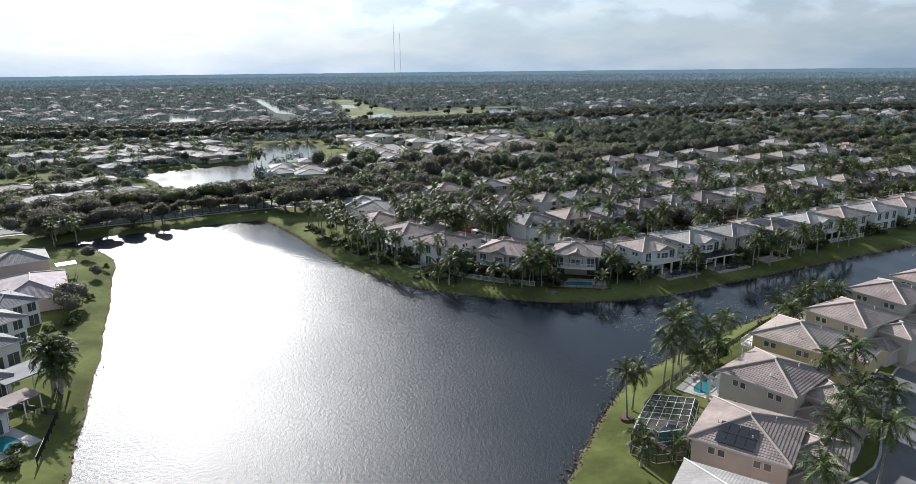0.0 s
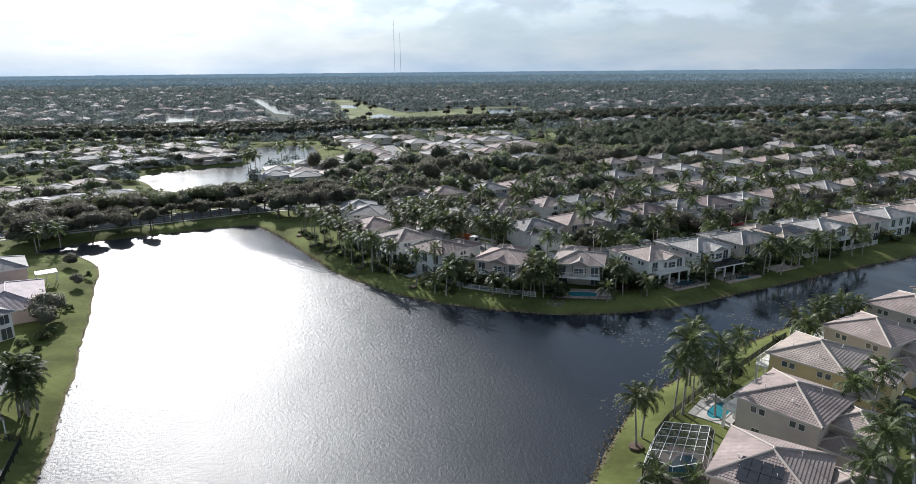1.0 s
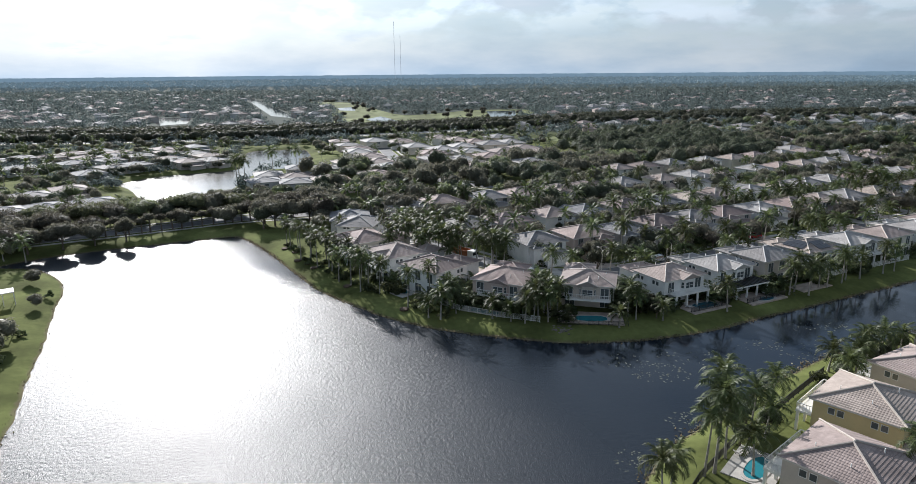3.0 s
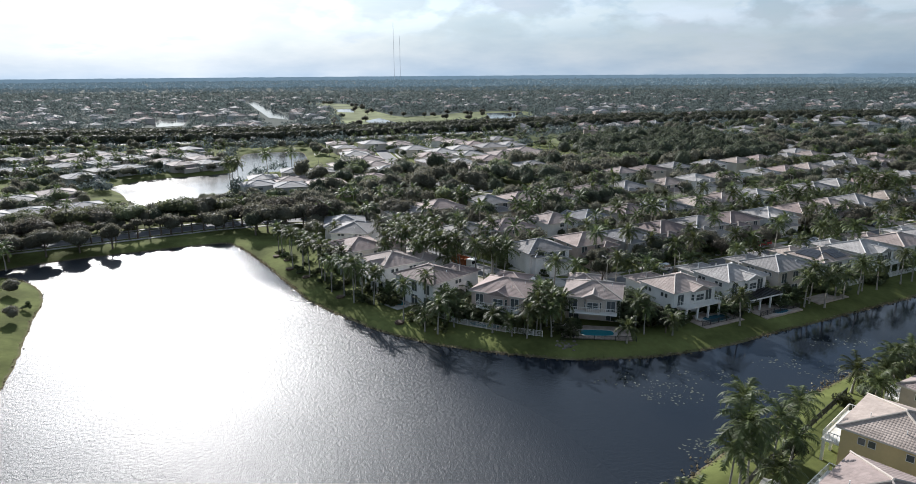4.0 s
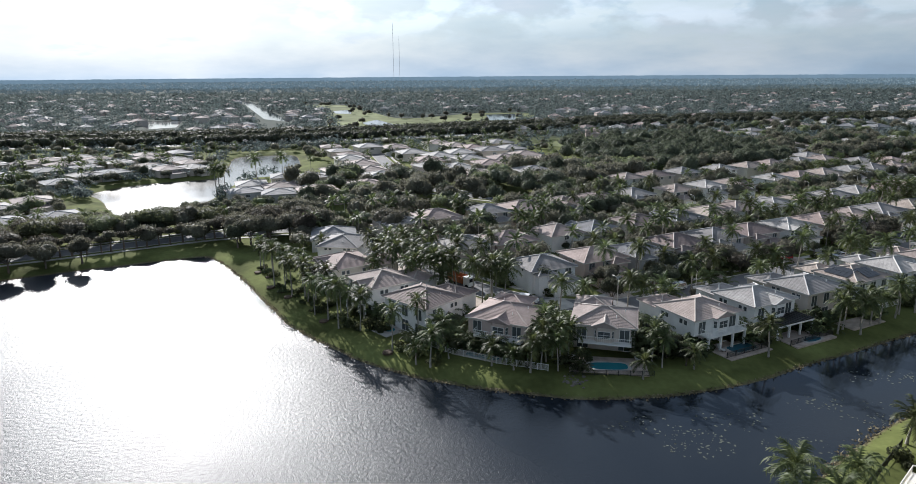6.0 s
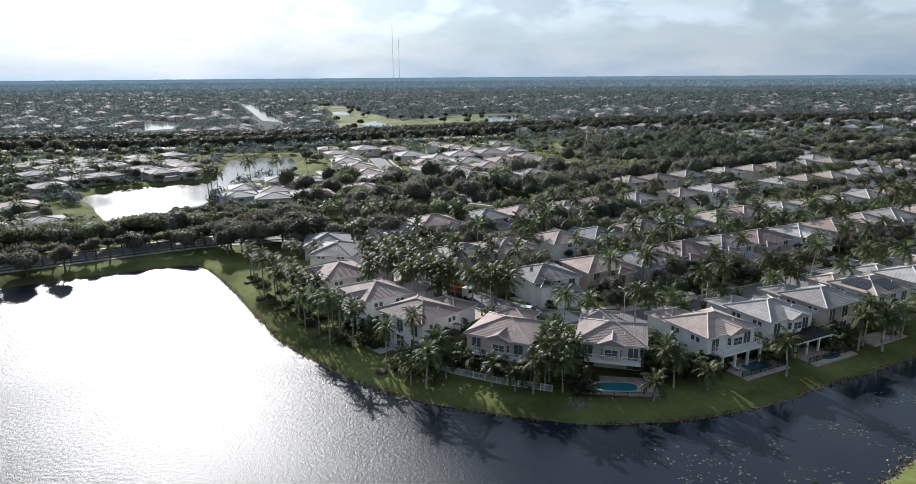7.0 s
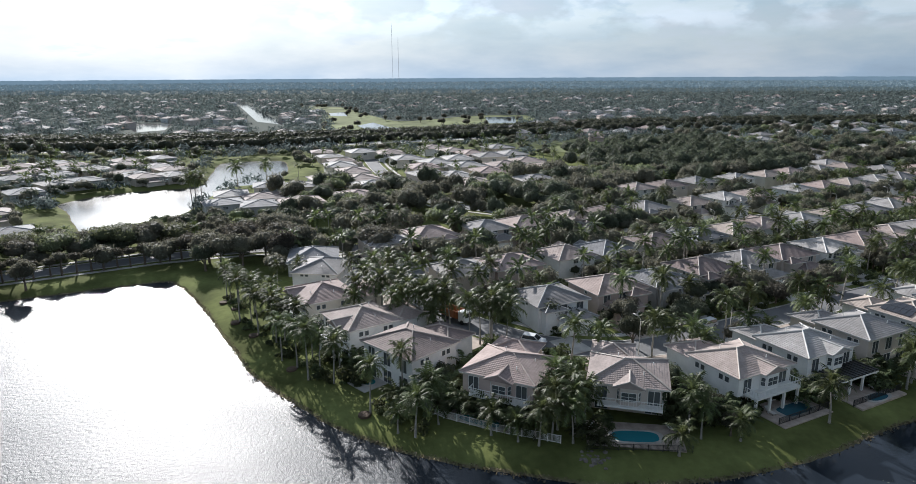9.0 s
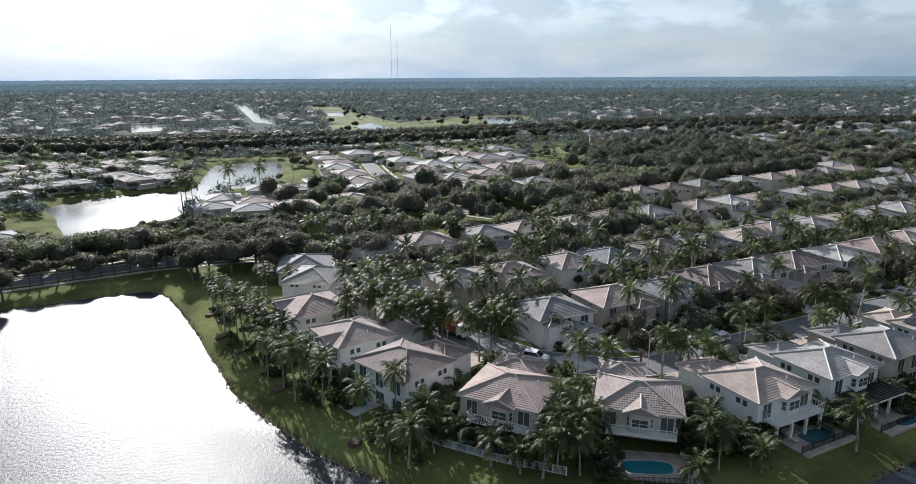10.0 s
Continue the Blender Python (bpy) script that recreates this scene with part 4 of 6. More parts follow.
def domed_crown(rg, radius, height, heads, lumps, count, ball):
    """A crown of a few bumpy domes grown together: leaf points, their normals, and the masses inside."""
    bv, bf = ball
    ps, ns, vs, fs, base, at = [], [], [], [], 0, []
    for h in range(heads):
        a, r = h * 2.4 + rg.uniform(-0.4, 0.4), radius * (0.0 if heads == 1 else rg.uniform(0.3, 0.52) if h else 0.12)
        c = np.array([r * math.cos(a), r * math.sin(a), height * (rg.uniform(-0.16, 0.06) if h else 0.04)])
        size = np.array([1, 1, 0.0]) * radius * (1.0 if heads == 1 else rg.uniform(0.46, 0.6) if h else 0.68) + np.array([0, 0, height * rg.uniform(0.44, 0.56)])
        size[:2] *= rg.uniform(0.92, 1.08, 2)
        peaks = rg.normal(size=(lumps, 3))
        peaks[:, 2] = np.abs(peaks[:, 2]) * 1.1 - 0.35
        peaks /= np.linalg.norm(peaks, axis=1, keepdims=True)
        width = rg.uniform(0.035, 0.11, lumps)

        def skin(d):
            k = np.exp((d @ peaks.T - 1) / width)
            out = d * (0.78 + 0.24 * k.max(axis=1))[:, None] * size
            out[:, 2] *= np.where(out[:, 2] < 0, 0.55, 1)
            return out
        vs.append(c + skin(bv) * (0.84 + rg.normal(0, 0.035, (len(bv), 1))))
        fs.append(bf + base)
        base += len(bv)
        n = count // heads
        d = rg.normal(size=(n, 3))
        d[:, 2] = np.where(rg.uniform(size=n) < 0.78, np.abs(d[:, 2]), d[:, 2])
        d /= np.linalg.norm(d, axis=1, keepdims=True)
        ps.append(c + skin(d) * rg.uniform(0.84, 1.10, (n, 1)))
        nn = d / size * size.mean() + rg.normal(size=(n, 3)) * 0.7
        ns.append(nn / np.linalg.norm(nn, axis=1, keepdims=True))
        at.append(c)
    return np.concatenate(ps), np.concatenate(ns), (np.concatenate(vs), np.concatenate(fs)), at


def ball_of(cuts):
    bm = bmesh.new()
    bmesh.ops.create_icosphere(bm, subdivisions=cuts, radius=1.0)
    bm.verts.ensure_lookup_table()
    v, f = np.array([x.co[:] for x in bm.verts]), np.array([[x.index for x in p.verts] for p in bm.faces])
    bm.free()
    return v, f


COARSE_BALL = ball_of(2)


def tree_meshes(seed, radius, height, trunk_h, count, size, mat, heads=4, ball=None):
    rg = np.random.default_rng(seed)
    far = ball is not None
    ball = COARSE_BALL
    p, nrm, (cv, cf), at = domed_crown(rg, radius, height, heads, 16, count, ball)
    lift = np.array([0, 0, trunk_h + height * 0.42])
    crown = quads_mesh("crown", p + lift, nrm, rg.uniform(0.6, 1.25, len(p)) * size, mat, rg, core=(cv + lift, cf), corners=3 if far else 4)
    g = G().tube([(0, 0, -0.2), (0.05, 0, trunk_h * 0.6), (0, 0.1, trunk_h + height * 0.2)], [0.28, 0.21, 0.15], 7)
    for c in at:
        b = Vector((c[0] * 0.95, c[1] * 0.95, c[2] + trunk_h + height * 0.4))
        mid = Vector((c[0] * 0.45, c[1] * 0.45, trunk_h + (b.z - trunk_h) * 0.5))
        g.tube([(0, 0, trunk_h * 0.85), mid, b], [0.13, 0.09, 0.03], 5)
    return g.mesh("trunk", BARK, True), crown


OAKS = [tree_meshes(11, 4.4, 4.8, 1.8, 1150, 0.25, OAK, 4), tree_meshes(12, 3.7, 5.0, 1.7, 950, 0.24, OAK, 3), tree_meshes(13, 5.2, 5.0, 2.0, 1400, 0.26, OAK, 5),
        tree_meshes(14, 3.2, 4.4, 1.4, 900, 0.23, DARKLEAF, 3), tree_meshes(15, 4.2, 6.0, 1.9, 1150, 0.25, OAK, 4), tree_meshes(19, 1.9, 2.4, 2.9, 420, 0.21, OAK, 1), tree_meshes(20, 6.2, 4.2, 2.8, 1500, 0.27, LIMELEAF, 5)]
OAKS_FAR = [tree_meshes(16, 4.4, 5.4, 1.2, 390, 0.50, OAK, 3, COARSE_BALL), tree_meshes(17, 5.0, 5.8, 1.2, 450, 0.52, OAK, 3, COARSE_BALL), tree_meshes(18, 3.8, 6.0, 1.2, 340, 0.49, OAK, 2, COARSE_BALL),
            tree_meshes(24, 4.6, 5.2, 1.2, 390, 0.50, DARKLEAF, 3, COARSE_BALL), tree_meshes(25, 4.0, 6.2, 1.2, 340, 0.49, DARKLEAF, 2, COARSE_BALL), tree_meshes(26, 4.8, 5.0, 1.2, 390, 0.50, LIMELEAF, 3, COARSE_BALL)]
FAR_CROWNS = [tree_meshes(s_, 5.4, 9.0, 0.4, 110, 0.95, DARKLEAF, 1, COARSE_BALL)[1] for s_ in (61, 62, 63)]


def oak(x, y, kind, scale=1.0, turn=0.0, z=LAND, label="round-crowned dark green broadleaf tree", group="broadleaf trees"):
    m = Matrix.Translation((x, y, z)) @ Matrix.Rotation(turn, 4, "Z") @ Matrix.Scale(scale, 4)
    PLANTED["oak"] += 1
    if PLANTED["oak"] > 300:
        grove = 66 < x < 175 and y > 370
        SPARE["oak"].append((3 + int(x * 7.3) % 2 if grove else int(x * 7.3 + y * 3.1) % 6 if y > 230 else kind % 3, m))
        return None
    ob = thing("tree", m, label, "tree", group)
    t, c = OAKS[kind]
    part("trunk", t, None, ob), part("crown", c, None, ob)
    return ob


def bush_mesh(seed, radius, height, count):
    rg = np.random.default_rng(seed)
    p, nrm, cs = crown_points(rg, radius, height, 7, count)
    p[:, 2] = np.abs(p[:, 2]) + 0.15
    return quads_mesh("shrub", p, nrm, rg.uniform(0.6, 1.2, count) * 0.26, BUSH, rg)


BUSHES = [bush_mesh(21, 1.5, 2.4, 330), bush_mesh(22, 1.9, 2.8, 420), bush_mesh(23, 1.1, 1.7, 230)]


def bush(x, y, kind, scale=1.0, turn=0.0, z=LAND, label="dense green garden shrub", group="garden shrubs"):
    PLANTED["bush"] += 1
    if PLANTED["bush"] > 300:
        return None
    ob = new("shrub", BUSHES[kind])
    ob.matrix_basis = Matrix.Translation((x, y, z)) @ Matrix.Rotation(turn, 4, "Z") @ Matrix.Scale(scale, 4)
    return tagged(ob, label, "shrub", group)


def areca_mesh(seed):
    """A clump of feathery cane palms."""
    rg = random.Random(seed)
    g = G()
    for i in range(26):
        az, r0 = rg.uniform(0, 6.28), rg.uniform(0, 0.7)
        o = Vector((r0 * math.cos(az), r0 * math.sin(az), rg.uniform(0.2, 1.6)))
        e, ln = radians(rg.uniform(45, 85)), rg.uniform(1.7, 2.8)
        fwd, side = Vector((math.cos(az), math.sin(az), 0)), Vector((-math.sin(az), math.cos(az), 0))
        p = o
        for j in range(5):
            e -= 0.27
            d = fwd * math.cos(e) + Vector((0, 0, math.sin(e)))
            q = p + d * ln / 5
            for s in (-1, 1):
                for h in (0, 0.5):
                    b = p.lerp(q, h)
                    tip = b + side * s * 0.55 * (1 - j * 0.1) + d * 0.35 - Vector((0, 0, rg.uniform(0.05, 0.25)))
                    g.face([b, b + d * 0.25, tip])
            p = q
    return g.mesh("areca_palm", BUSH)


ARECAS = [areca_mesh(41), areca_mesh(42), areca_mesh(43)]


def areca(x, y, scale=1.0):
    ob = new("areca_palm", ARECAS[rng.randrange(3)])
    ob.matrix_basis = Matrix.Translation((x, y, LAND - 0.1)) @ Matrix.Rotation(turn(), 4, "Z") @ Matrix.Scale(scale, 4)
    TAKEN.append((x, y, 0.4))
    return tagged(ob, "bushy yellow-green cane palm clump", "palm", "cane palm clumps")


rng = random.Random(8)


def turn():
    return rng.uniform(0, 6.28)


# the palms of the peninsula's shore
SHORE_PALMS = ((-51.5, 201, 2), (-50, 199, 0), (-47, 196, 2), (-44.4, 188, 2), (-42.2, 191, 0), (-38.5, 181, 2), (-36.8, 184, 0), (-41, 185, 2), (-34, 177, 1), (-35.1, 179, 2), (-32, 176, 0), (-39, 194, 1),
               (-30.8, 169, 2), (-27.4, 166, 2), (-25.2, 168, 0), (-23, 164, 1), (-24.5, 161.5, 2), (-20, 165.5, 1), (-28.7, 174, 0),
               (-12.8, 150.5, 2), (-8.6, 156, 0), (-3.5, 150, 4), (-20, 160, 0), (-46, 203, 4), (-42, 208, 1), (-38.3, 212, 4))
for x, y, k_ in SHORE_PALMS:
    palm(x + 0.8, y + 0.5, k_, rng.uniform(0.8, 0.98), turn(), label="shore palm with a grey trunk and full crown", group="palms on the lake shore")
PEN_PALMS = ((-90.6, 331.4), (-83, 346), (-98.5, 303), (-96.5, 307), (-99.5, 309))
GARDEN_PALMS = ((-3.6, 150.2, 4), (-1.8, 147.6, 5), (9.2, 143.0, 5), (11.9, 142.0, 4), (5.6, 144.6, 5), (-7.4, 145.4, 5), (-4.9, 144.3, 4), (11.5, 143.5, 5), (13.8, 143, 4), (15, 146, 4), (16.3, 147.5, 1), (16.6, 142.5, 4), (18.0, 150, 4), (16, 153.5, 4), (17.2, 145, 1), (14.5, 149.5, 4), (19, 147.5, 4),
                (30, 139.5, 5), (33, 145, 4), (34.3, 143.5, 4), (39.5, 143, 5),
                (54.2, 147.8, 4), (72, 158, 4), (74, 160, 1), (76, 157.5, 4), (78, 161, 4), (80.5, 162, 4), (83, 163, 4), (88, 166, 1), (90, 168, 4), (94, 169, 4), (102, 173, 1), (106, 175, 4))
for x, y in PEN_PALMS:
    palm(x, y, 2, rng.uniform(1.2, 1.4), turn(), label="tall palm standing free above the far lake", group="palms by the far lake")
for x, y, k_ in GARDEN_PALMS:
    palm(x, y, k_, rng.uniform(0.9, 1.1), turn(), label="leafy palm at the water's edge of a garden", group="palms in the lake gardens")
STREET_PALMS = ((-23.2, 205, 0), (-17.6, 201, 2), (-14.3, 205, 0), (-10.2, 201, 2), (-7, 209, 1), (-14.5, 188, 2), (-11, 190, 0), (-8.7, 184, 2), (-6, 187.5, 0), (-5.3, 181, 2), (-3.5, 178, 0),
                (-9.5, 181, 2), (3, 174, 2), (5, 176, 0), (7, 173.5, 2), (9.4, 171, 0), (8.4, 186, 1), (-0.9, 195, 0), (-12, 196, 1), (-18, 194, 0), (-15, 212, 1), (-1, 205, 0), (5, 196, 1), (-20, 188, 0),
                (20.1, 166, 1), (24.7, 165, 1), (33.8, 188, 0), (41.9, 189, 0), (34.5, 168, 1), (36.5, 166, 1), (50.1, 176, 2), (54.7, 177, 2), (52.2, 171, 1), (68.3, 186, 2), (70.9, 184, 2), (55.6, 171, 4),
                (42.4, 165, 4), (66, 178, 1), (84, 186, 1), (83, 196, 0), (96, 199, 1), (100, 190, 2))
for x, y, k_ in STREET_PALMS:
    palm(x, y, k_, rng.uniform(0.92, 1.1), turn(), label="royal palm beside the street", group="palms along the street")
# palms of the opposite bank
for x, y, k_, s in ((21.7, 83.5, 1, 0.95), (23.1, 86, 1, 0.85), (29.1, 91.2, 0, 1.0), (30.6, 91.8, 2, 1.2), (34.7, 100.8, 2, 1.02), (33.2, 95, 1, 1.0), (43, 106.3, 3, 0.85), (38, 99, 0, 0.9), (20.5, 71.5, 5, 1.1), (25, 72, 5, 0.9),
                    (41, 66, 2, 0.95), (45.6, 71, 2, 1.0), (47.5, 67, 0, 1.0), (37, 61, 1, 0.95), (55, 78, 1, 0.9), (49, 76, 0, 1.0), (52, 86.5, 1, 1.0), (56, 88.7, 0, 0.95), (62, 116, 4, 1.0), (66, 120, 4, 1.1), (70, 123, 4, 1.0),
                    (74, 124, 4, 0.9), (104, 142, 0, 0.9), (108, 144, 0, 1.0), (58, 112, 4, 1.0), (60, 120, 5, 1.2), (64, 118, 1, 0.9), (35, 91, 4, 1.0), (40, 99, 4, 0.9)):
    palm(x, y, k_, s, turn(), label="coconut palm with a leaning trunk", group="palms on the opposite bank")
for x, y, k_, s, r in ((-66.1, 93.2, 4, 1.12, 0), (-65.2, 94.4, 4, 1.0, 2), (-67.4, 94.2, 4, 1.2, 4), (-66.5, 92.2, 4, 1.0, 1), (-67.0, 95.4, 4, 1.1, 3), (-65.4, 92.6, 5, 1.2, 5)):
    palm(x, y, k_, s, r, label="clump of feathery palms on the lawn", group="palm clump on the sunny bank")
for x, y in ((-117, 187.5), (-121, 183), (-124, 189), (-70, 78), (-64, 70)):
    palm(x, y, 4, rng.uniform(0.9, 1.1), turn())


def plant(kind, x0, x1, y0, y1, n, r, bank=3.5, road=4.8, sizes=(0.8, 1.15), in_rows=False, group=""):
    made = tries = 0
    while made < n and tries < n * 14:
        tries += 1
        x, y = rng.uniform(x0, x1), rng.uniform(y0, y1)
        if in_rows:
            x, y = row(x, y)
        if not is_free(x, y, r, road, bank):
            continue
        s = rng.uniform(*sizes)
        if kind == "palm":
            palm(x, y, rng.choice((0, 1, 2, 4, 4, 1)), s, turn(), group=group or "garden palms")
        elif kind == "oak":
            oak(x, y, rng.randrange(5), s, turn(), group=group or "broadleaf trees")
        elif kind == "areca":
            areca(x, y, s)
        else:
            bush(x, y, rng.randrange(3), s, turn(), group=group or "garden shrubs")
        TAKEN.append((x, y, max(0.3, r * 0.55)))
        made += 1


# hedges and clumps in the lake gardens
for x, y, s in ((-0.4, 152.3, 1.30), (0.9, 151.6, 1.35), (2.2, 151.0, 1.40), (3.5, 150.4, 1.30), (4.8, 149.8, 1.35), (6.1, 149.2, 1.40), (7.4, 148.6, 1.30), (8.7, 148.0, 1.35), (10.0, 147.3, 1.40), (11.4, 146.2, 1.2), (-1.5, 152.5, 1.2), (-3.5, 153.5, 1.3),
                (-1, 156, 1.5), (0.6, 158, 1.5), (2, 163, 1.5), (17, 156.5, 1.4), (16.4, 159, 1.3), (32.2, 150, 1.3), (33, 153, 1.3), (31.8, 146.5, 1.1), (34.8, 149, 1.5), (36, 151.5, 1.5), (36.6, 147, 1.4), (-17, 167, 1.4),
                (-21, 171, 1.3), (-25, 178, 1.3), (13.5, 151, 1.4), (15.2, 150, 1.4), (18.6, 144, 1.2), (20, 141.8, 1.0), (56.5, 155, 1.3), (57.5, 158, 1.4), (70.5, 160, 1.3), (71.5, 163, 1.4), (-30, 188, 1.3), (-8, 154, 1.3), (-5.5, 153, 1.3)):
    areca(x, y, s)
for x, y, k_, s in ((-7.1, 148.3, 1, 1.3), (-4.1, 145.9, 0, 1.1), (-3, 158, 1, 1.2), (-0.9, 163, 1, 1.4), (1.0, 160, 0, 1.4), (0.5, 166.5, 1, 1.3), (2.9, 170, 1, 1.2), (-2.4, 160.5, 1, 1.3), (34, 156, 1, 1.6), (35.5, 153.5, 1, 1.5), (33.5, 148, 0, 1.4), (36.5, 150, 1, 1.4), (17.5, 160, 1, 1.3),
                    (15, 157.5, 1, 1.4), (-13, 165, 0, 1.3), (-23, 176, 1, 1.3), (-28, 183, 1, 1.2), (53, 158, 1, 1.2), (54, 161, 0, 1.2), (51, 155, 0, 1.1), (-33, 197, 1, 1.3), (-36, 201, 1, 1.2), (66.5, 160, 1, 1.3), (68, 158, 1, 1.3),
                    (82, 166, 1, 1.3), (85, 167, 1, 1.4), (95, 173, 1, 1.5), (98, 174.5, 1, 1.4)):
    bush(x, y, k_, s, turn(), label="tall dark shrub filling the gap between houses")
for x, y, k_ in SHORE_PALMS:
    for q in range(2):
        bush(x + rng.uniform(-0.5, 2.6), y + rng.uniform(-0.8, 2.4), rng.randrange(3), rng.uniform(0.6, 1.0), turn(), label="dark shrub under the shore palms")
for x, y, s in ((37, 101.2, 0.62), (39.6, 103.8, 0.66), (36.2, 97.8, 0.55), (41.5, 101.0, 0.6), (63, 119, 0.66), (67, 121.5, 0.7), (59.5, 115.6, 0.62), (71, 122.5, 0.66), (75, 126, 0.7)):
    oak(x, y, 3, s, turn(), label="dense dark garden tree under the bank palms", group="trees on the opposite bank")
# the big broadleaf trees that can be told apart
for x, y, k_, s in ((-20.8, 236, 2, 0.95), (36.3, 147.6, 3, 0.85), (34.8, 152.0, 3, 0.85), (38.6, 144.2, 3, 0.62), (19.1, 183.5, 3, 1.1), (17, 188, 3, 1.0), (32.8, 174.5, 3, 1.1), (44.6, 183, 3, 1.1), (45.5, 188.5, 3, 1.0), (51, 195, 3, 1.0), (-61.4, 228, 0, 0.95), (-59.9, 243, 2, 0.9), (-54.1, 256, 2, 0.9),
                    (-66, 232, 0, 0.95), (-59, 236, 1, 0.95), (-72, 236, 0, 0.8), (-64, 224, 3, 0.9), (-56, 229, 1, 0.9), (-52, 236, 0, 0.9), (-46, 232, 1, 0.9), (-50, 246, 2, 0.85), (-66, 250, 0, 0.8), (-44, 242, 0, 0.9)):
    oak(x, y, k_, s * (1.45 if y > 220 else 1.0), turn(), label="large dark evergreen tree with a dense crown")
for i, (x, y, k_, s) in enumerate(((-115, 201, 2, 0.8), (-108, 205, 0, 0.75), (-101, 209.5, 1, 0.75), (-122, 196, 0, 0.8), (-128, 193, 2, 0.85), (-133, 200, 0, 0.9), (-124.6, 212, 2, 0.85), (-112, 211, 0, 0.8), (-134, 210, 2, 0.8),
                                   (-106.5, 233, 2, 0.85), (-101, 240, 0, 0.85), (-93.5, 240, 2, 0.95), (-87, 242, 2, 0.95), (-80, 245, 0, 0.8), (-114, 228, 2, 0.8), (-121, 224, 0, 0.9), (-130, 219, 0, 0.85), (-140, 214, 2, 0.9),
                                   (-103.6, 249, 0, 0.7), (-97, 252, 1, 0.6), (-90, 252, 0, 0.65), (-84, 253, 1, 0.65), (-111, 240, 1, 0.8), (-119, 235, 2, 0.8), (-128, 230, 0, 0.85), (-137, 225, 2, 0.8))):
    oak(x, y, 6 if (i % 2 and y > 215) else k_, s * (1.45 if y < 246 else 1.1), turn(), label="spreading ficus tree beside the shore road", group="trees along the shore road")
for i in range(15):
    t = i / 14
    oak(-112 + 38 * t + rng.uniform(-0.5, 0.5), 212.5 + 22 * t + rng.uniform(-0.5, 0.5), 5, rng.uniform(0.95, 1.2), turn(), label="small clipped street tree on a thin trunk", group="street trees on the shore road")

# tall planting in the gaps of the canal row
for i in range(13):
    for n0, s in ((116.5, 0.6), (120.5, 0.75), (125, 0.8)):
        x, y = row(104.8 + 15.2 * i - 1.9 + rng.uniform(-0.4, 0.4), n0 + rng.uniform(-0.6, 0.6))
        oak(x, y, 3, s * rng.uniform(0.9, 1.1), turn(), label="bushy tree filling the gap between two houses", group="trees between canal houses")
    for q in range(2):
        areca(*row(104.8 + 15.2 * i - 1.9 + rng.uniform(-0.8, 0.8), 113 + q * 2.2), rng.uniform(1.1, 1.4))
for x, y, s in ((-11.5, 171.5, 0.75), (-1.2, 159.5, 0.7), (-22, 184.5, 0.75), (16.3, 154.5, 0.7), (16.8, 158.5, 0.75), (-29.5, 199.5, 0.75), (-33, 215.5, 0.75)):
    oak(x, y, 3, s, turn(), label="bushy tree filling the gap between two houses", group="trees between canal houses")
# trees in the gaps between the row houses
for n0, u0, u1 in ((152, 104, 330), (161, 104, 330), (178, 124, 340), (190, 124, 340), (215, 124, 350), (229, 124, 350)):
    u = u0
    while u < u1:
        x, y = row(u + rng.uniform(-1.5, 1.5), n0 + rng.uniform(-2, 2))
        if not any(near_line(x, y, p, 4.2) for p in STREETS.values()):
            if rng.random() < 0.65:
                oak(x, y, rng.choice((1, 3, 3, 4)), rng.uniform(0.55, 0.85), turn(), group="trees between row houses")
            else:
                palm(x, y, rng.choice((0, 1, 2, 4)), rng.uniform(0.8, 1.0), turn(), group="palms between row houses")
        u += 7.4
TAKEN += [(83, 512, 24), (76, 478, 12)]
# low gardens in front of the second lake
TAKEN += [(-130, 268, 9), (-120, 262, 10), (-110, 270, 11), (-103, 284, 9), (-140, 282, 9), (-150, 296, 8)]
# gardens and street planting, nearest first
YARDS = FAR_B + FAR_C + FAR_A[:10]
plant("palm", -25, 14, 172, 215, 14, 1.0)
plant("bush", -36, 60, 146, 222, 90, 0.0, bank=8.5, sizes=(1.0, 1.6))
plant("bush", 100, 200, 110, 133, 50, 0.0, in_rows=True, bank=8, sizes=(1.0, 1.6))
plant("palm", 98, 300, 128, 147, 26, 0.8, in_rows=True, road=4.3)
plant("oak", 112, 330, 143.5, 151, 44, 0.4, in_rows=True, sizes=(0.65, 0.95), road=4.0)
plant("oak", 112, 330, 126, 134, 12, 0.6, in_rows=True, sizes=(0.5, 0.75), road=4.3)
plant("palm", 100, 330, 166, 174, 70, -4.0, in_rows=True)
plant("areca", 96, 220, 165, 174, 60, -4.0, in_rows=True, sizes=(1.3, 1.9))
plant("oak", 96, 340, 165, 175, 64, -3.0, in_rows=True, sizes=(0.7, 1.0))
plant("oak", -50, 30, 216, 260, 26, 1.2, sizes=(0.7, 1.0))
plant("oak", 100, 380, 190, 198.5, 50, 0.2, in_rows=True, sizes=(0.8, 1.15), road=4.0)
plant("oak", 100, 380, 207.5, 216, 50, 0.2, in_rows=True, sizes=(0.8, 1.15), road=4.0)
plant("palm", -45, 40, 218, 262, 24, 0.8)
plant("palm", 100, 400, 190, 245, 24, 0.5, in_rows=True)
plant("oak", -190, -125, 215, 300, 60, 1.0, sizes=(0.7, 1.0))
plant("oak", -112, -70, 224, 248, 16, 0.6, sizes=(0.8, 1.05))
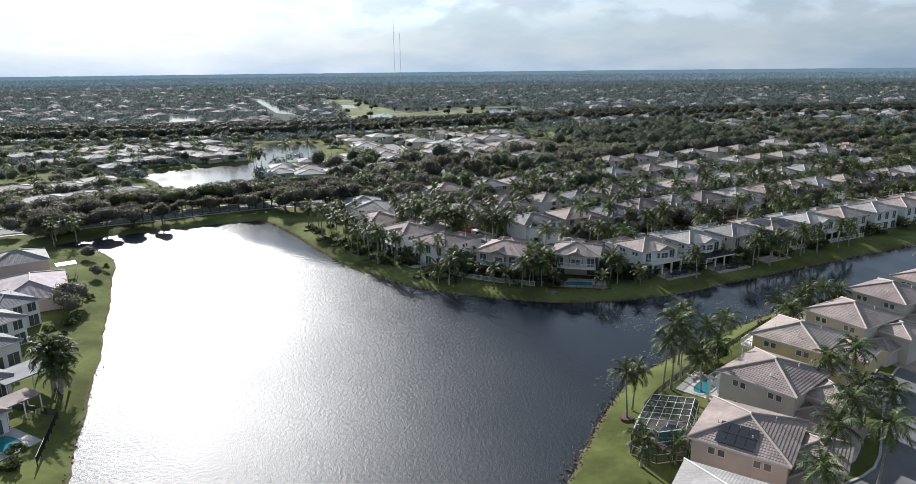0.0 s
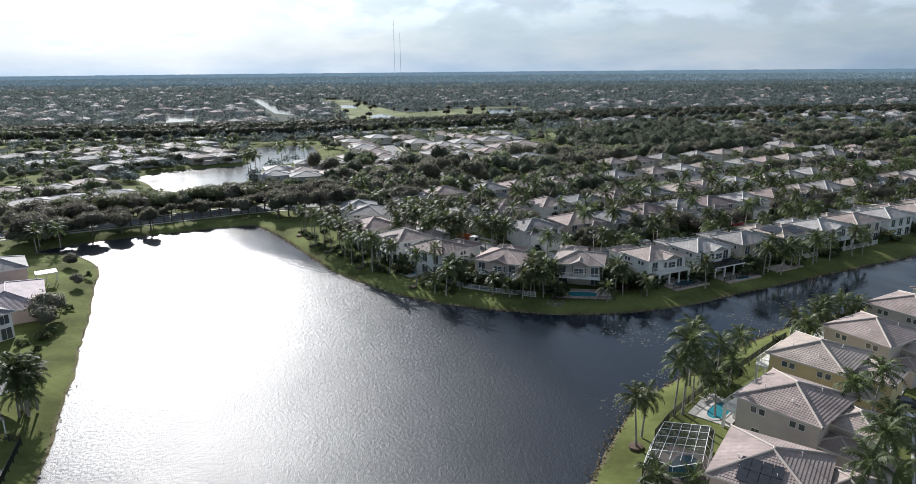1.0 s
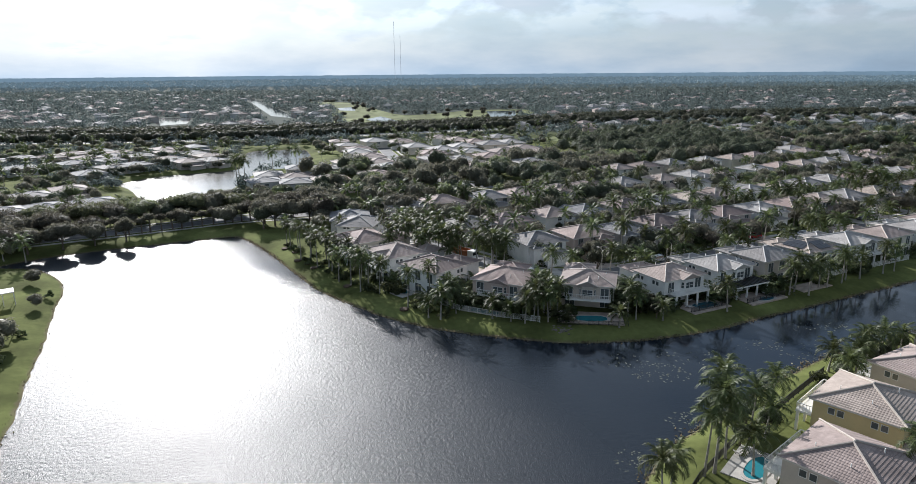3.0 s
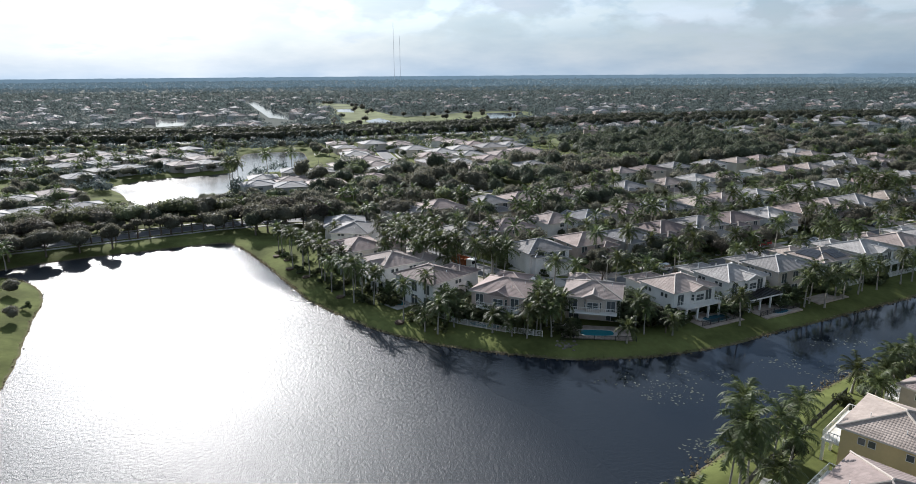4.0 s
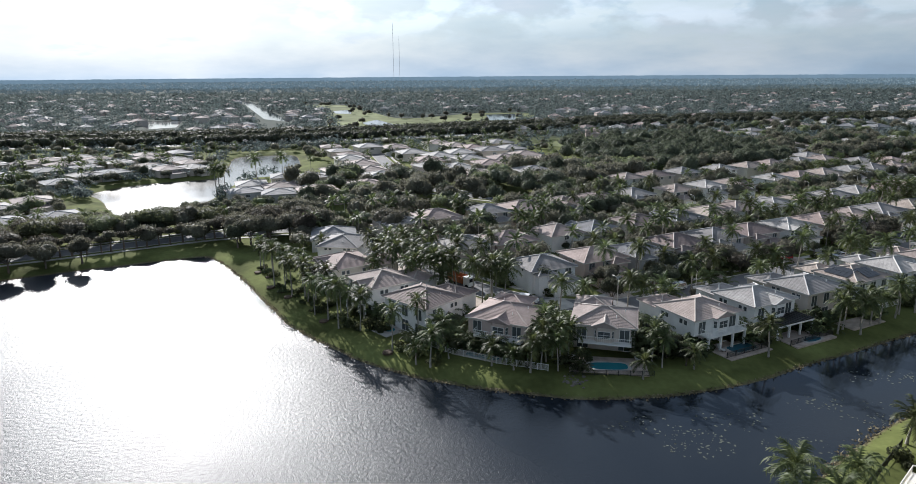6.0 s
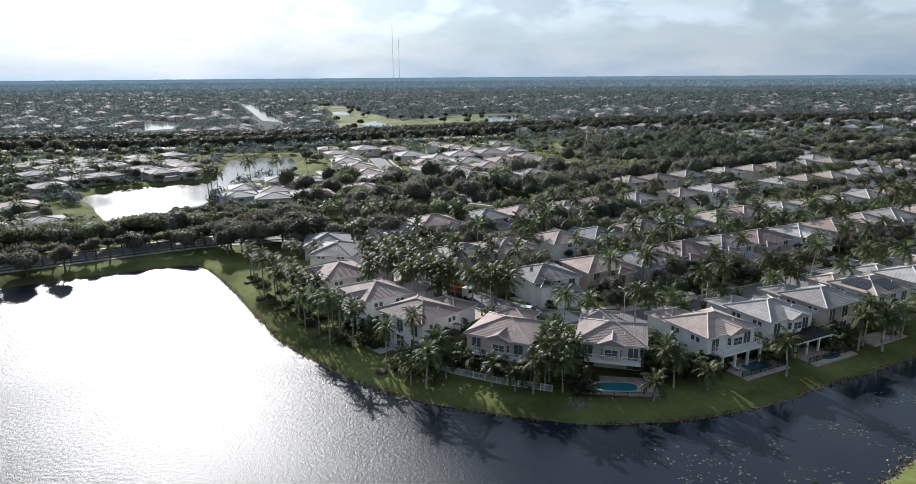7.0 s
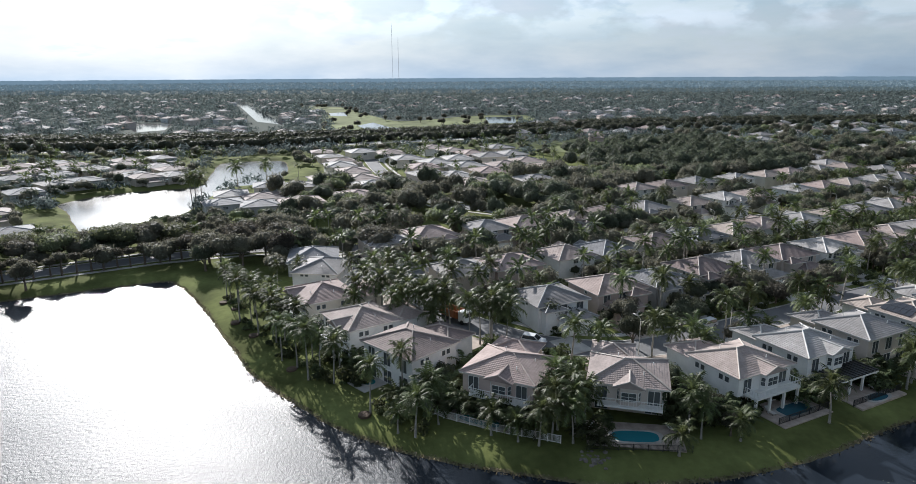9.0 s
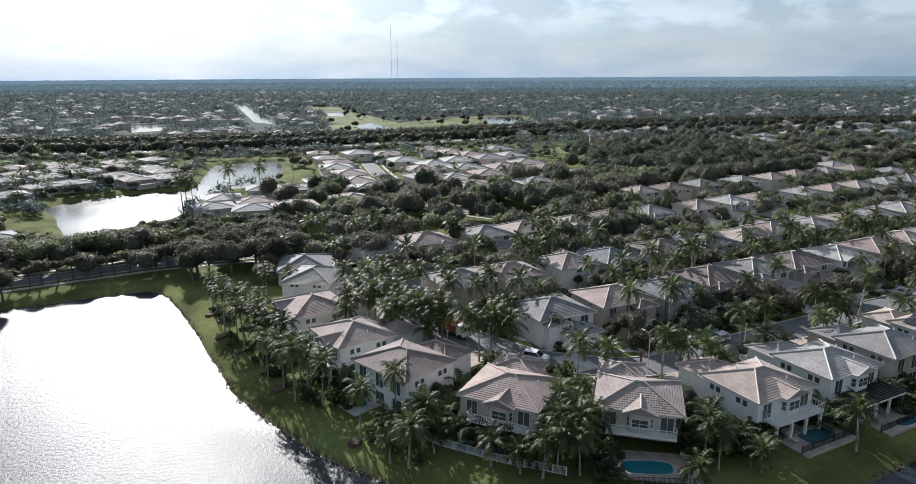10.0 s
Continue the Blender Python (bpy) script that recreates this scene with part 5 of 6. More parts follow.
plant("palm", -175, -70, 228, 252, 14, 0.8, sizes=(0.6, 0.8))
plant("oak", -135, -60, 247, 290, 75, 0.9, sizes=(0.55, 0.75))
plant("oak", -60, 60, 240, 340, 115, 1.0, sizes=(0.85, 1.25))
plant("oak", 60, 420, 228, 247, 84, 0.3, in_rows=True, sizes=(0.9, 1.3))
plant("oak", 66, 175, 372, 505, 130, 0.4, sizes=(1.35, 1.8))
plant("oak", 80, 480, 258, 330, 240, 1.2, in_rows=True, sizes=(1.15, 1.65))
plant("oak", -160, -118, 190, 215, 10, 1.5, bank=2.5, sizes=(0.8, 1.0))
plant("oak", -340, -160, 290, 480, 90, 1.6, sizes=(0.7, 1.1))
plant("oak", -160, -80, 385, 480, 20, 1.6, sizes=(0.6, 0.9))
plant("palm", -340, -140, 290, 480, 50, 1.0)
plant("oak", -85, 70, 340, 600, 80, 1.0, sizes=(0.5, 0.8))
plant("palm", -80, 110, 320, 560, 150, 0.3, sizes=(0.6, 0.9), road=3.8)
plant("oak", 150, 520, 390, 620, 200, 1.0, sizes=(1.0, 1.5))
plant("bush", 96, 220, 143, 166, 60, 0.0, in_rows=True, bank=7, sizes=(1.0, 1.5))
plant("bush", 20, 110, 60, 140, 60, 0.3, bank=4)
for x, y in YARDS:
    for dx, dy in ((rng.uniform(-9, -5), -8.5), (rng.uniform(2, 8), -9.5), (9.5, rng.uniform(-4, 6))):
        if shore(x + dx, y + dy) > 3 and not any(near_line(x + dx, y + dy, p, 4) for p in STREETS.values()):
            if rng.random() < 0.7:
                oak(x + dx, y + dy, rng.randrange(3), rng.uniform(0.6, 0.95), turn())
            else:
                palm(x + dx, y + dy, rng.choice((0, 1, 4)), rng.uniform(0.8, 1.0), turn())
for x, y, k_, s in ((-86.5, 131.5, 3, 0.95), (-84, 127, 3, 0.75), (-92.5, 153, 3, 0.5), (-103, 169, 3, 0.6)):
    oak(x, y, k_, s, turn(), label="round dark garden tree on the sunny bank", group="trees on the sunny bank")
for x, y, k_, s in ((-80.5, 121.5, 1, 1.0), (-81.5, 124.5, 1, 1.0), (-83, 118, 0, 1.0), (-85.5, 137, 0, 0.9), (-77, 112, 0, 0.9), (-74.5, 107, 1, 0.9), (-79, 116, 2, 1.0), (-70, 99, 0, 1.0), (-94, 160, 0, 0.9), (-61.5, 76, 0, 1.0), (-60, 72, 1, 0.9)):
    ob = new("shrub", BUSHES[k_])
    ob.matrix_basis = Matrix.Translation((x, y, LAND - 0.1)) @ Matrix.Rotation(turn(), 4, "Z") @ Matrix.Scale(s, 4)
    tagged(ob, "rounded hedge shrub on the sunny bank", "shrub", "garden shrubs")


def joined(name, items, label, category):
    """Many alike plants in one object, for those that nobody could count."""
    vs, ls, ps, ms, mats, base = [], [], [], [], [], 0
    for me, m in items:
        v = np.empty(len(me.vertices) * 3, np.float32)
        me.vertices.foreach_get("co", v)
        v = v.reshape(-1, 3)
        mm = np.array(m)
        vs.append(v @ mm[:3, :3].T + mm[:3, 3])
        li = np.empty(len(me.loops), np.int32)
        me.loops.foreach_get("vertex_index", li)
        ls.append(li + base)
        lt = np.empty(len(me.polygons), np.int32)
        me.polygons.foreach_get("loop_total", lt)
        ps.append(lt)
        mi = np.empty(len(me.polygons), np.int32)
        me.polygons.foreach_get("material_index", mi)
        slots = []
        for k in me.materials:
            if k not in mats:
                mats.append(k)
            slots.append(mats.index(k))
        ms.append(np.array(slots, np.int32)[mi])
        base += len(v)
    v, li, lt, mi = np.concatenate(vs), np.concatenate(ls), np.concatenate(ps), np.concatenate(ms)
    me = bpy.data.meshes.new(name)
    me.vertices.add(len(v))
    me.vertices.foreach_set("co", v.astype(np.float32).ravel())
    me.loops.add(len(li))
    me.loops.foreach_set("vertex_index", li)
    me.polygons.add(len(lt))
    me.polygons.foreach_set("loop_start", np.concatenate([[0], np.cumsum(lt)[:-1]]).astype(np.int32))
    me.polygons.foreach_set("loop_total", lt)
    for k in mats:
        me.materials.append(k)
    me.polygons.foreach_set("material_index", mi)
    me.update(calc_edges=True)
    return tagged(new(name, me), label, category, kind="stuff")


joined("garden_trees", [(me, m) for k_, m in SPARE["oak"] for me in OAKS_FAR[k_][1:]], "broadleaf trees filling the farther gardens", "trees")
joined("garden_palms", [(me, m) for k_, m in SPARE["palm"] for me in PALMS_FAR[k_]], "palms rising over the farther gardens", "palms")


# ---- far woods: one object of loose crowns ----
def woods(name, seed, n, y0, y1, spread, blades, size, radius, height, avoid, mat=None):
    rg = np.random.default_rng(seed)
    y = y0 * (y1 / y0) ** rg.uniform(0, 1, n) if y1 / y0 > 1.5 else rg.uniform(y0, y1, n)
    x = rg.uniform(-1, 1, n) * spread * y
    ok = np.ones(n, bool)
    for poly, m, front in avoid:
        for dist in range(0, front + 1, 15):
            ok &= poly_distance(poly, x * (y + dist) / y, y + dist) > m
    near = [(a, b) for a, b, r in TAKEN if b > 300]
    for a, b in near:
        ok &= (x - a) ** 2 + (y - b + 4) ** 2 > 75
    x, y = x[ok], y[ok]
    n = len(x)
    r = radius * rg.uniform(0.6, 1.25, n)
    h = height * rg.uniform(0.6, 1.2, n)
    d = rg.normal(size=(n, blades, 3))
    d /= np.linalg.norm(d, axis=2, keepdims=True)
    d[:, :, 2] = np.abs(d[:, :, 2])
    lump = 0.75 + 0.35 * np.sin(d[:, :, 0] * 5 + rg.uniform(0, 6, (n, 1))) * np.cos(d[:, :, 1] * 4 + rg.uniform(0, 6, (n, 1)))
    p = np.empty((n, blades, 3))
    p[:, :, 0] = x[:, None] + d[:, :, 0] * r[:, None] * lump
    p[:, :, 1] = y[:, None] + d[:, :, 1] * r[:, None] * lump
    p[:, :, 2] = LAND + h[:, None] * (0.35 + 0.65 * d[:, :, 2] * lump)
    nr = d + rg.normal(size=d.shape) * 0.4
    nr /= np.linalg.norm(nr, axis=2, keepdims=True)
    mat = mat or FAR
    sz = (rg.uniform(0.6, 1.3, (n, blades)) * size * (r[:, None] / radius)).ravel()
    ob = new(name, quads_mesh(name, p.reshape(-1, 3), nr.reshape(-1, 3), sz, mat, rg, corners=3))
    return tagged(ob, "distant dark green tree canopy reaching the horizon", "woods", kind="stuff")


HIGHWAY = [(-900, 470), (-331, 500), (-248, 505), (-169, 519), (-100, 538), (60, 606), (190, 668), (450, 700), (900, 720)]
HIGHWAY = spline(HIGHWAY, False, 4)
tagged(new("road_5", ribbon(HIGHWAY, -8, 8, LAND, LAND + 0.05).mesh("road_5", CONCRETE)), "pale divided highway beyond the houses", "road", kind="structure")
keep_off = [(p, 2, 190 if n_ == "water_4" else 120) for n_, p in FAR_PONDS.items()] + [([(62, 515), (94, 540), (104, 523), (86, 492), (68, 487)], 3, 60), (GOLF, -8, 0), (LAKE_2, 3, 0), (LAKE_3, 3, 0), (MAIN_LAKE, 4, 0)]
keep_off += [(HIGHWAY + [(x, y - 0.5) for x, y in HIGHWAY[::-1]], 11, 0)]
rg_ = random.Random(17)
joined("golf_trees", [(OAKS_FAR[rg_.randrange(3)][q], pose(x, y, LAND, 0, 0, rg_.uniform(0, 360))) for x, y in ((rg_.uniform(-270, 90), rg_.uniform(600, 1130)) for _ in range(420)) if inside(GOLF, x, y)
                      and not any(inside(p, x * (y + dd) / y, y + dd) for p in FAR_PONDS.values() for dd in (0, 20, 40, 60)) and rg_.random() < 0.36 for q in (0, 1)], "single trees scattered over the fairways", "trees")
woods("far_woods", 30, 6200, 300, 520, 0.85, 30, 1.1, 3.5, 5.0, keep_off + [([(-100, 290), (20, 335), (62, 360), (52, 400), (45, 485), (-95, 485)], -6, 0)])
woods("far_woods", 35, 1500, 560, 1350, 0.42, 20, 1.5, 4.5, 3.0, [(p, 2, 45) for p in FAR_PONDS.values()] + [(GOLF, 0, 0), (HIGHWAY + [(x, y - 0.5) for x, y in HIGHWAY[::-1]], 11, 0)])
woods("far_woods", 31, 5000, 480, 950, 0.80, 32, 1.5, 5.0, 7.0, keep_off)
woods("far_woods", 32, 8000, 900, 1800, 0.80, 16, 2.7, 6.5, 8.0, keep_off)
belt = []
rng = random.Random(9)
for (xa, ya), (xb, yb) in zip(HIGHWAY, HIGHWAY[1:]):
    n = int(math.hypot(xb - xa, yb - ya) / 4.5)
    for i in range(n):
        t = i / n
        for off in (-15, -24, 16, 25, 34):
            if rng.random() < (0.78 if xa < 0 else 0.6):
                belt.append((FAR_CROWNS[rng.randrange(3)], pose(xa + (xb - xa) * t + rng.uniform(-2, 2), ya + (yb - ya) * t + off + rng.uniform(-3, 3), LAND, 0, 0, rng.uniform(0, 360))))
joined("tree_belt", belt, "dark belts of trees along the highway", "trees")
# bluish distance haze painted in, as emission and in the base colour
HORIZON = material("horizon_woods_haze", (0.11, 0.14, 0.145), 0.9, var=0.3, scale=0.01, fine=0.05, per_island=0.4)
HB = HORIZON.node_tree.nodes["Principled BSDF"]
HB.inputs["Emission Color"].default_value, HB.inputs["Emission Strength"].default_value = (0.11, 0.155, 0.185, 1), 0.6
# emission stands in for the bluish air before woods past 1750 m
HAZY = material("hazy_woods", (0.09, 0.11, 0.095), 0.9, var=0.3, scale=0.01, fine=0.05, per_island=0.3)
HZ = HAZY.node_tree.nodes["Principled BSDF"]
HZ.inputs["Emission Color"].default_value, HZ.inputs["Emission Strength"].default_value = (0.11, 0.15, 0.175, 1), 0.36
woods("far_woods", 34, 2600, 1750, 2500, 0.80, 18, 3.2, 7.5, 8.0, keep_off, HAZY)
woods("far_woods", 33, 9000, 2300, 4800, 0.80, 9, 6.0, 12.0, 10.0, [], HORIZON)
rng = random.Random(12)
lots = []
for i in range(430):
    y = 560 * (1500 / 560) ** rng.random()
    x = rng.uniform(-0.75, 0.75) * y
    if inside(GOLF, x, y) or any(inside(p, x * (y + dd) / y, y + dd) for p in FAR_PONDS.values() for dd in (0, 30, 60, 90, 120, 160, 200, 260)) or near_line(x, y, HIGHWAY, 14):
        continue
    m = pose(x, y, LAND, 0, 0, rng.uniform(0, 360))
    lots += [(o.data, m @ o.matrix_basis) for o in SIMPLE[rng.randrange(6)].children if not o.name.startswith("window")]
joined("far_houses", lots, "roofs of houses scattered through the distant woods", "houses")

# the last line of woods at the horizon
g = G()
rg = random.Random(3)
n = 700
prev = None
for i in range(n + 1):
    a = radians(-48 + 96 * i / n)
    x, y = 4850 * math.sin(a), 4850 * math.cos(a)
    top = 30.5 + 2.0 * noise.noise(Vector((a * 60, 0, 0))) + rg.uniform(-0.8, 0.8)
    cur = ((x, y, 0), (x, y, top), (x * 1.01, y * 1.01, top))
    if prev:
        g.face([prev[0], cur[0], cur[1], prev[1]]), g.face([prev[1], cur[1], cur[2], prev[2]])
    prev = cur
# this backdrop glows pale blue to give the horizon its haze
SKYLINE = material("skyline_woods_haze", (0.13, 0.17, 0.19), 0.9, var=0.2, scale=0.01, fine=0.05)
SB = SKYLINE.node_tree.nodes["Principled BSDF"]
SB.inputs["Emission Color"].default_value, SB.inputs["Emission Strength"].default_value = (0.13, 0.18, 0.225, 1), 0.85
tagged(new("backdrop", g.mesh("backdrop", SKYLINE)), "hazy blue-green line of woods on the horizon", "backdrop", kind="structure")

# ---- radio masts ----
MAST = material("mast_steel", (0.6, 0.6, 0.62), 0.5, 0.5, var=0.2, scale=0.05)
for px_az, hgt in ((-5.55, 345), (-5.05, 262)):
    x, y = 4300 * math.sin(radians(px_az)), 4300 * math.cos(radians(px_az))
    t = thing("radio_mast", pose(x, y, LAND), "very tall thin guyed lattice radio mast", "mast", "radio masts")
    g = G()
    s = 1.1
    for ax, ay in ((-s, -s), (s, -s), (0, s)):
        g.beam((ax, ay, 0), (ax, ay, hgt), 0.4)
    for zz in range(0, hgt, 12):
        g.beam((-s, -s, zz), (s, -s, zz + 12), 0.22), g.beam((s, -s, zz), (0, s, zz + 12), 0.22), g.beam((0, s, zz), (-s, -s, zz + 12), 0.22)
    part("mast_lattice", g, MAST, t)
    part("antenna", G().tube([(0, 0, hgt), (0, 0, hgt + 14)], [0.6, 0.3], 6), MAST, t)

# ---- pools, decks and fences ----
def deck(x, y, rot, w, d, mat=PAVER, label="paved pool terrace", z=LAND + 0.12):
    m = pose(x, y, 0, 0, 0, rot)
    ob = new("pool_deck", G().box(-w / 2, w / 2, -d / 2, d / 2, LAND - 0.6, z).mesh("pool_deck", mat))
    ob.matrix_basis = m
    return tagged(ob, label, "terrace", kind="structure")


def pool(x, y, rot, w, d, round_=0.35, label="blue swimming pool with a pale coping", wavy=0.0):
    t = thing("swimming_pool", pose(x, y, LAND + 0.124, 0, 0, rot), label, "swimming pool", "garden pools")
    outline = []
    for i in range(32):
        a = 2 * math.pi * i / 32
        c, s = math.cos(a), math.sin(a)
        e = 0.25 + round_ * 0.75
        k = 1 + wavy * math.sin(2 * a + 0.8)
        outline.append((w / 2 * k * math.copysign(abs(c) ** e, c), d / 2 * k * math.copysign(abs(s) ** e, s)))
    part("pool_water", G().face([(px, py, 0.03) for px, py in outline]), POOL_PALE if "turquoise" in label or "pale" in label else POOL, t)
    g = G()
    for (xa, ya), (xb, yb) in zip(outline, outline[1:] + outline[:1]):
        f = 1 + 0.3 / min(w, d) * 2
        g.face([(xa, ya, 0.07), (xa * f, ya * f, 0.07), (xb * f, yb * f, 0.07), (xb, yb, 0.07)])
        g.face([(xa * f, ya * f, 0.0), (xb * f, yb * f, 0.0), (xb * f, yb * f, 0.07), (xa * f, ya * f, 0.07)])
        g.face([(xa, ya, 0.07), (xb, yb, 0.07), (xb, yb, 0.0), (xa, ya, 0.0)])
    part("coping", g, CONCRETE, t)
    return t


def fence(pts, mat, h, label, step=0.14, z=LAND, post=2.0):
    """A fence: posts, two rails a bay, and its pickets."""
    t = thing("fence", pose(*pts[0], z), label, "fence", "garden fences")
    o, pickets = Vector((*pts[0], 0)), G()
    for a, b in zip(pts, pts[1:]):
        a, b = Vector((*a, 0)) - o, Vector((*b, 0)) - o
        n = max(1, round((b - a).length / post))
        for i in range(n):
            p, q = a.lerp(b, i / n), a.lerp(b, (i + 1) / n)
            part("post", G().box(-0.05, 0.05, -0.05, 0.05, -0.4, h + 0.06), mat, t, m=Matrix.Translation(p))
            part("rail", G().beam(p + Vector((0, 0, h)), q + Vector((0, 0, h)), 0.05), mat, t)
            part("rail", G().beam(p + Vector((0, 0, 0.15)), q + Vector((0, 0, 0.15)), 0.05), mat, t)
            m = max(1, int((q - p).length / step))
            for k_ in range(1, m):
                c = p.lerp(q, k_ / m)
                pickets.beam(c + Vector((0, 0, 0.1)), c + Vector((0, 0, h)), 0.035)
    tagged(part("picket_panel", pickets, mat, t), kind="stuff")
    part("post", G().box(-0.05, 0.05, -0.05, 0.05, -0.4, h + 0.06), mat, t, m=Matrix.Translation(Vector((*pts[-1], 0)) - o))
    return t


TEAK = material("furniture_dark", (0.06, 0.05, 0.045), 0.6, var=0.2)
CUSHION = material("cushion_fabric", (0.55, 0.53, 0.50), 0.9, var=0.1)


def lounger(x, y, rot, z=LAND + 0.12):
    t = thing("sun_lounger", pose(x, y, z, 0, 0, rot), "white cushioned sun lounger on a pool terrace", "sun lounger", "sun loungers")
    part("seat", G().box(-0.33, 0.33, -0.9, 0.35, 0.26, 0.36), CUSHION, t)
    part("backrest", G().box(-0.33, 0.33, 0, 0.75, 0, 0.1), CUSHION, t, m=pose(0, 0.34, 0.27, 42, 0, 0))
    for a in (-0.28, 0.28):
        for b in (-0.8, 0.3):
            part("leg", G().box(a - 0.03, a + 0.03, b - 0.03, b + 0.03, 0, 0.26), TEAK, t)


deck(25.3, 144.4, -8, 13, 6.5), pool(25.4, 143.9, -4, 6.4, 2.9, 0.5)
deck(4.2, 148.4, -26, 10, 3.0), pool(4.1, 148.2, -26, 6.2, 2.0, 0.45, "turquoise pool shaded by a hedge")
deck(-14.4, 161.4, -46, 7, 5, CONCRETE, "white pool terrace"), pool(-14.6, 161.6, -46, 4.6, 2.8, 0.9, "kidney-shaped turquoise garden pool", 0.12)
deck(50.2, 151.2, 27, 10.5, 6.5), pool(50.9, 151.3, 27, 5.6, 2.8, 0.25, "square-cornered dark blue pool with a spa")
deck(64.6, 156.4, 27, 11, 6), pool(65.6, 155.0, 27, 4.2, 1.8, 0.9, "small dark spa pool on a terrace")
deck(36.2, 93.0, 50, 8, 6, CONCRETE, "white sunlit pool terrace"), pool(36.3, 92.6, 40, 5.2, 3.0, 0.9, "turquoise free-form pool beside palms", 0.16)
deck(-64.2, 77.5, 62, 6, 7, CONCRETE, "white pool terrace"), pool(-64.2, 77.5, 62, 3.0, 5.2, 0.5, "pale blue pool on the sunny bank")
deck(79.5, 163.5, 27, 10, 4), deck(-24, 181, -57, 7, 4, CONCRETE, "white pool terrace"), pool(-24.4, 180.6, -57, 4.2, 2.2, 0.8, "small turquoise pool behind palms")
for x, y, r in ((46.8, 150.2, 20), (48.2, 153.6, 200), (31.0, 145.6, 60), (66.5, 157.6, 110), (67.6, 158.2, 110), (35.2, 95.6, 120), (36.6, 96.2, 140), (19.6, 146.0, -20)):
    lounger(x, y, r)
fence([(-6.3, 154.0), (-5.1, 152.7), (-1.1, 149.3), (6.4, 145.4), (14.9, 142.4)], WHITE, 1.2, "white picket fence above the lake bank")
fence([(24.8, 85.6), (28, 90), (32.4, 94.8), (37, 99.6), (42.6, 104.2), (49.8, 111.0), (58.6, 119.0)], DARKMETAL, 1.25, "dark metal fence along the bank gardens")
fence([(46.6, 147.0), (56.2, 151.8), (55.0, 154.5)], DARKMETAL, 1.1, "dark metal fence round a pool terrace")
fence([(60.2, 152.2), (70.8, 157.6)], DARKMETAL, 1.1, "dark metal fence round a spa terrace")
fence([(84.1, 168.8), (95.5, 174.6), (103.2, 178.2), (116, 184.8)], WHITE, 1.3, "white picket fence beside the canal")
fence([(-72, 88), (-61.5, 85), (-57, 73)], DARKMETAL, 1.1, "dark fence round a pool terrace on the sunny bank")
fence([(18.5, 141.0), (32.0, 140.2)], DARKMETAL, 0.9, "low dark fence below the pool")


# the screened pool enclosure
SCREEN = material("insect_screen", (0.02, 0.022, 0.025), 0.8, var=0.1)
sn, sl = SCREEN.node_tree.nodes, SCREEN.node_tree.links
clear, blend = sn.new("ShaderNodeBsdfTransparent"), sn.new("ShaderNodeMixShader")
blend.inputs[0].default_value = 0.6
sl.new(clear.outputs[0], blend.inputs[1]), sl.new(sn["Principled BSDF"].outputs[0], blend.inputs[2]), sl.new(blend.outputs[0], sn["Material Output"].inputs["Surface"])
def cage(pts, z0, z1, inset, label):
    cx, cy = sum(p[0] for p in pts) / len(pts), sum(p[1] for p in pts) / len(pts)
    t = thing("pool_enclosure", pose(cx, cy, LAND + 0.1), label, "pool enclosure")
    base = [Vector((x - cx, y - cy, 0)) for x, y in pts]
    mid = [p + Vector((0, 0, z0)) for p in base]
    top = [p * inset + Vector((0, 0, z1)) for p in base]
    n = len(base)
    for i in range(n):
        j = (i + 1) % n
        g = G()
        steps = max(1, round((base[j] - base[i]).length / 2.4))
        for k_ in range(steps + 1):
            a, b, c = (r[i].lerp(r[j], k_ / steps) for r in (base, mid, top))
            g.beam(a, b, 0.07), g.beam(b, c, 0.07)
        g.beam(mid[i], mid[j], 0.08), g.beam(top[i], top[j], 0.07), g.beam(base[i], base[j], 0.06)
        h1, h2 = base[i].lerp(mid[i], 0.4), base[j].lerp(mid[j], 0.4)
        g.beam(h1, h2, 0.06)
        part("screen_frame", g, WHITE, t)
    g = G()
    for k_ in range(1, 5):
        f = k_ / 5
        g.beam(top[0].lerp(top[2], f), top[4].lerp(top[3], f), 0.06)
        g.beam(top[0].lerp(top[4], f), top[2].lerp(top[3], f), 0.06)
    part("roof_frame", g, WHITE, t)
    for i in range(n):
        j = (i + 1) % n
        part("screen", G().face([base[i] * 0.995, base[j] * 0.995, mid[j] * 0.995, mid[i] * 0.995]), SCREEN, t, "dark insect screen")
        part("screen", G().face([mid[i] * 0.995, mid[j] * 0.995, top[j] * 0.995, top[i] * 0.995]), SCREEN, t, "dark insect screen")
    part("screen", G().face([p * 0.995 for p in top]), SCREEN, t, "dark insect screen")
    return t


deck(26.4, 78.6, 55, 8.5, 6.5), pool(26.4, 78.6, 55, 5.5, 3.0, 0.6, "shaded teal pool under a screen enclosure")
cage([(19.9, 74.3), (22.2, 79.0), (25.0, 83.6), (31.4, 82.2), (26.9, 72.9), (22.6, 72.0)], 3.0, 4.0, 0.86, "white-framed screened pool enclosure behind a house")

# solar panels
PANEL = material("solar_glass", (0.03, 0.032, 0.04), 0.3, var=0.3, scale=2, fine=6)


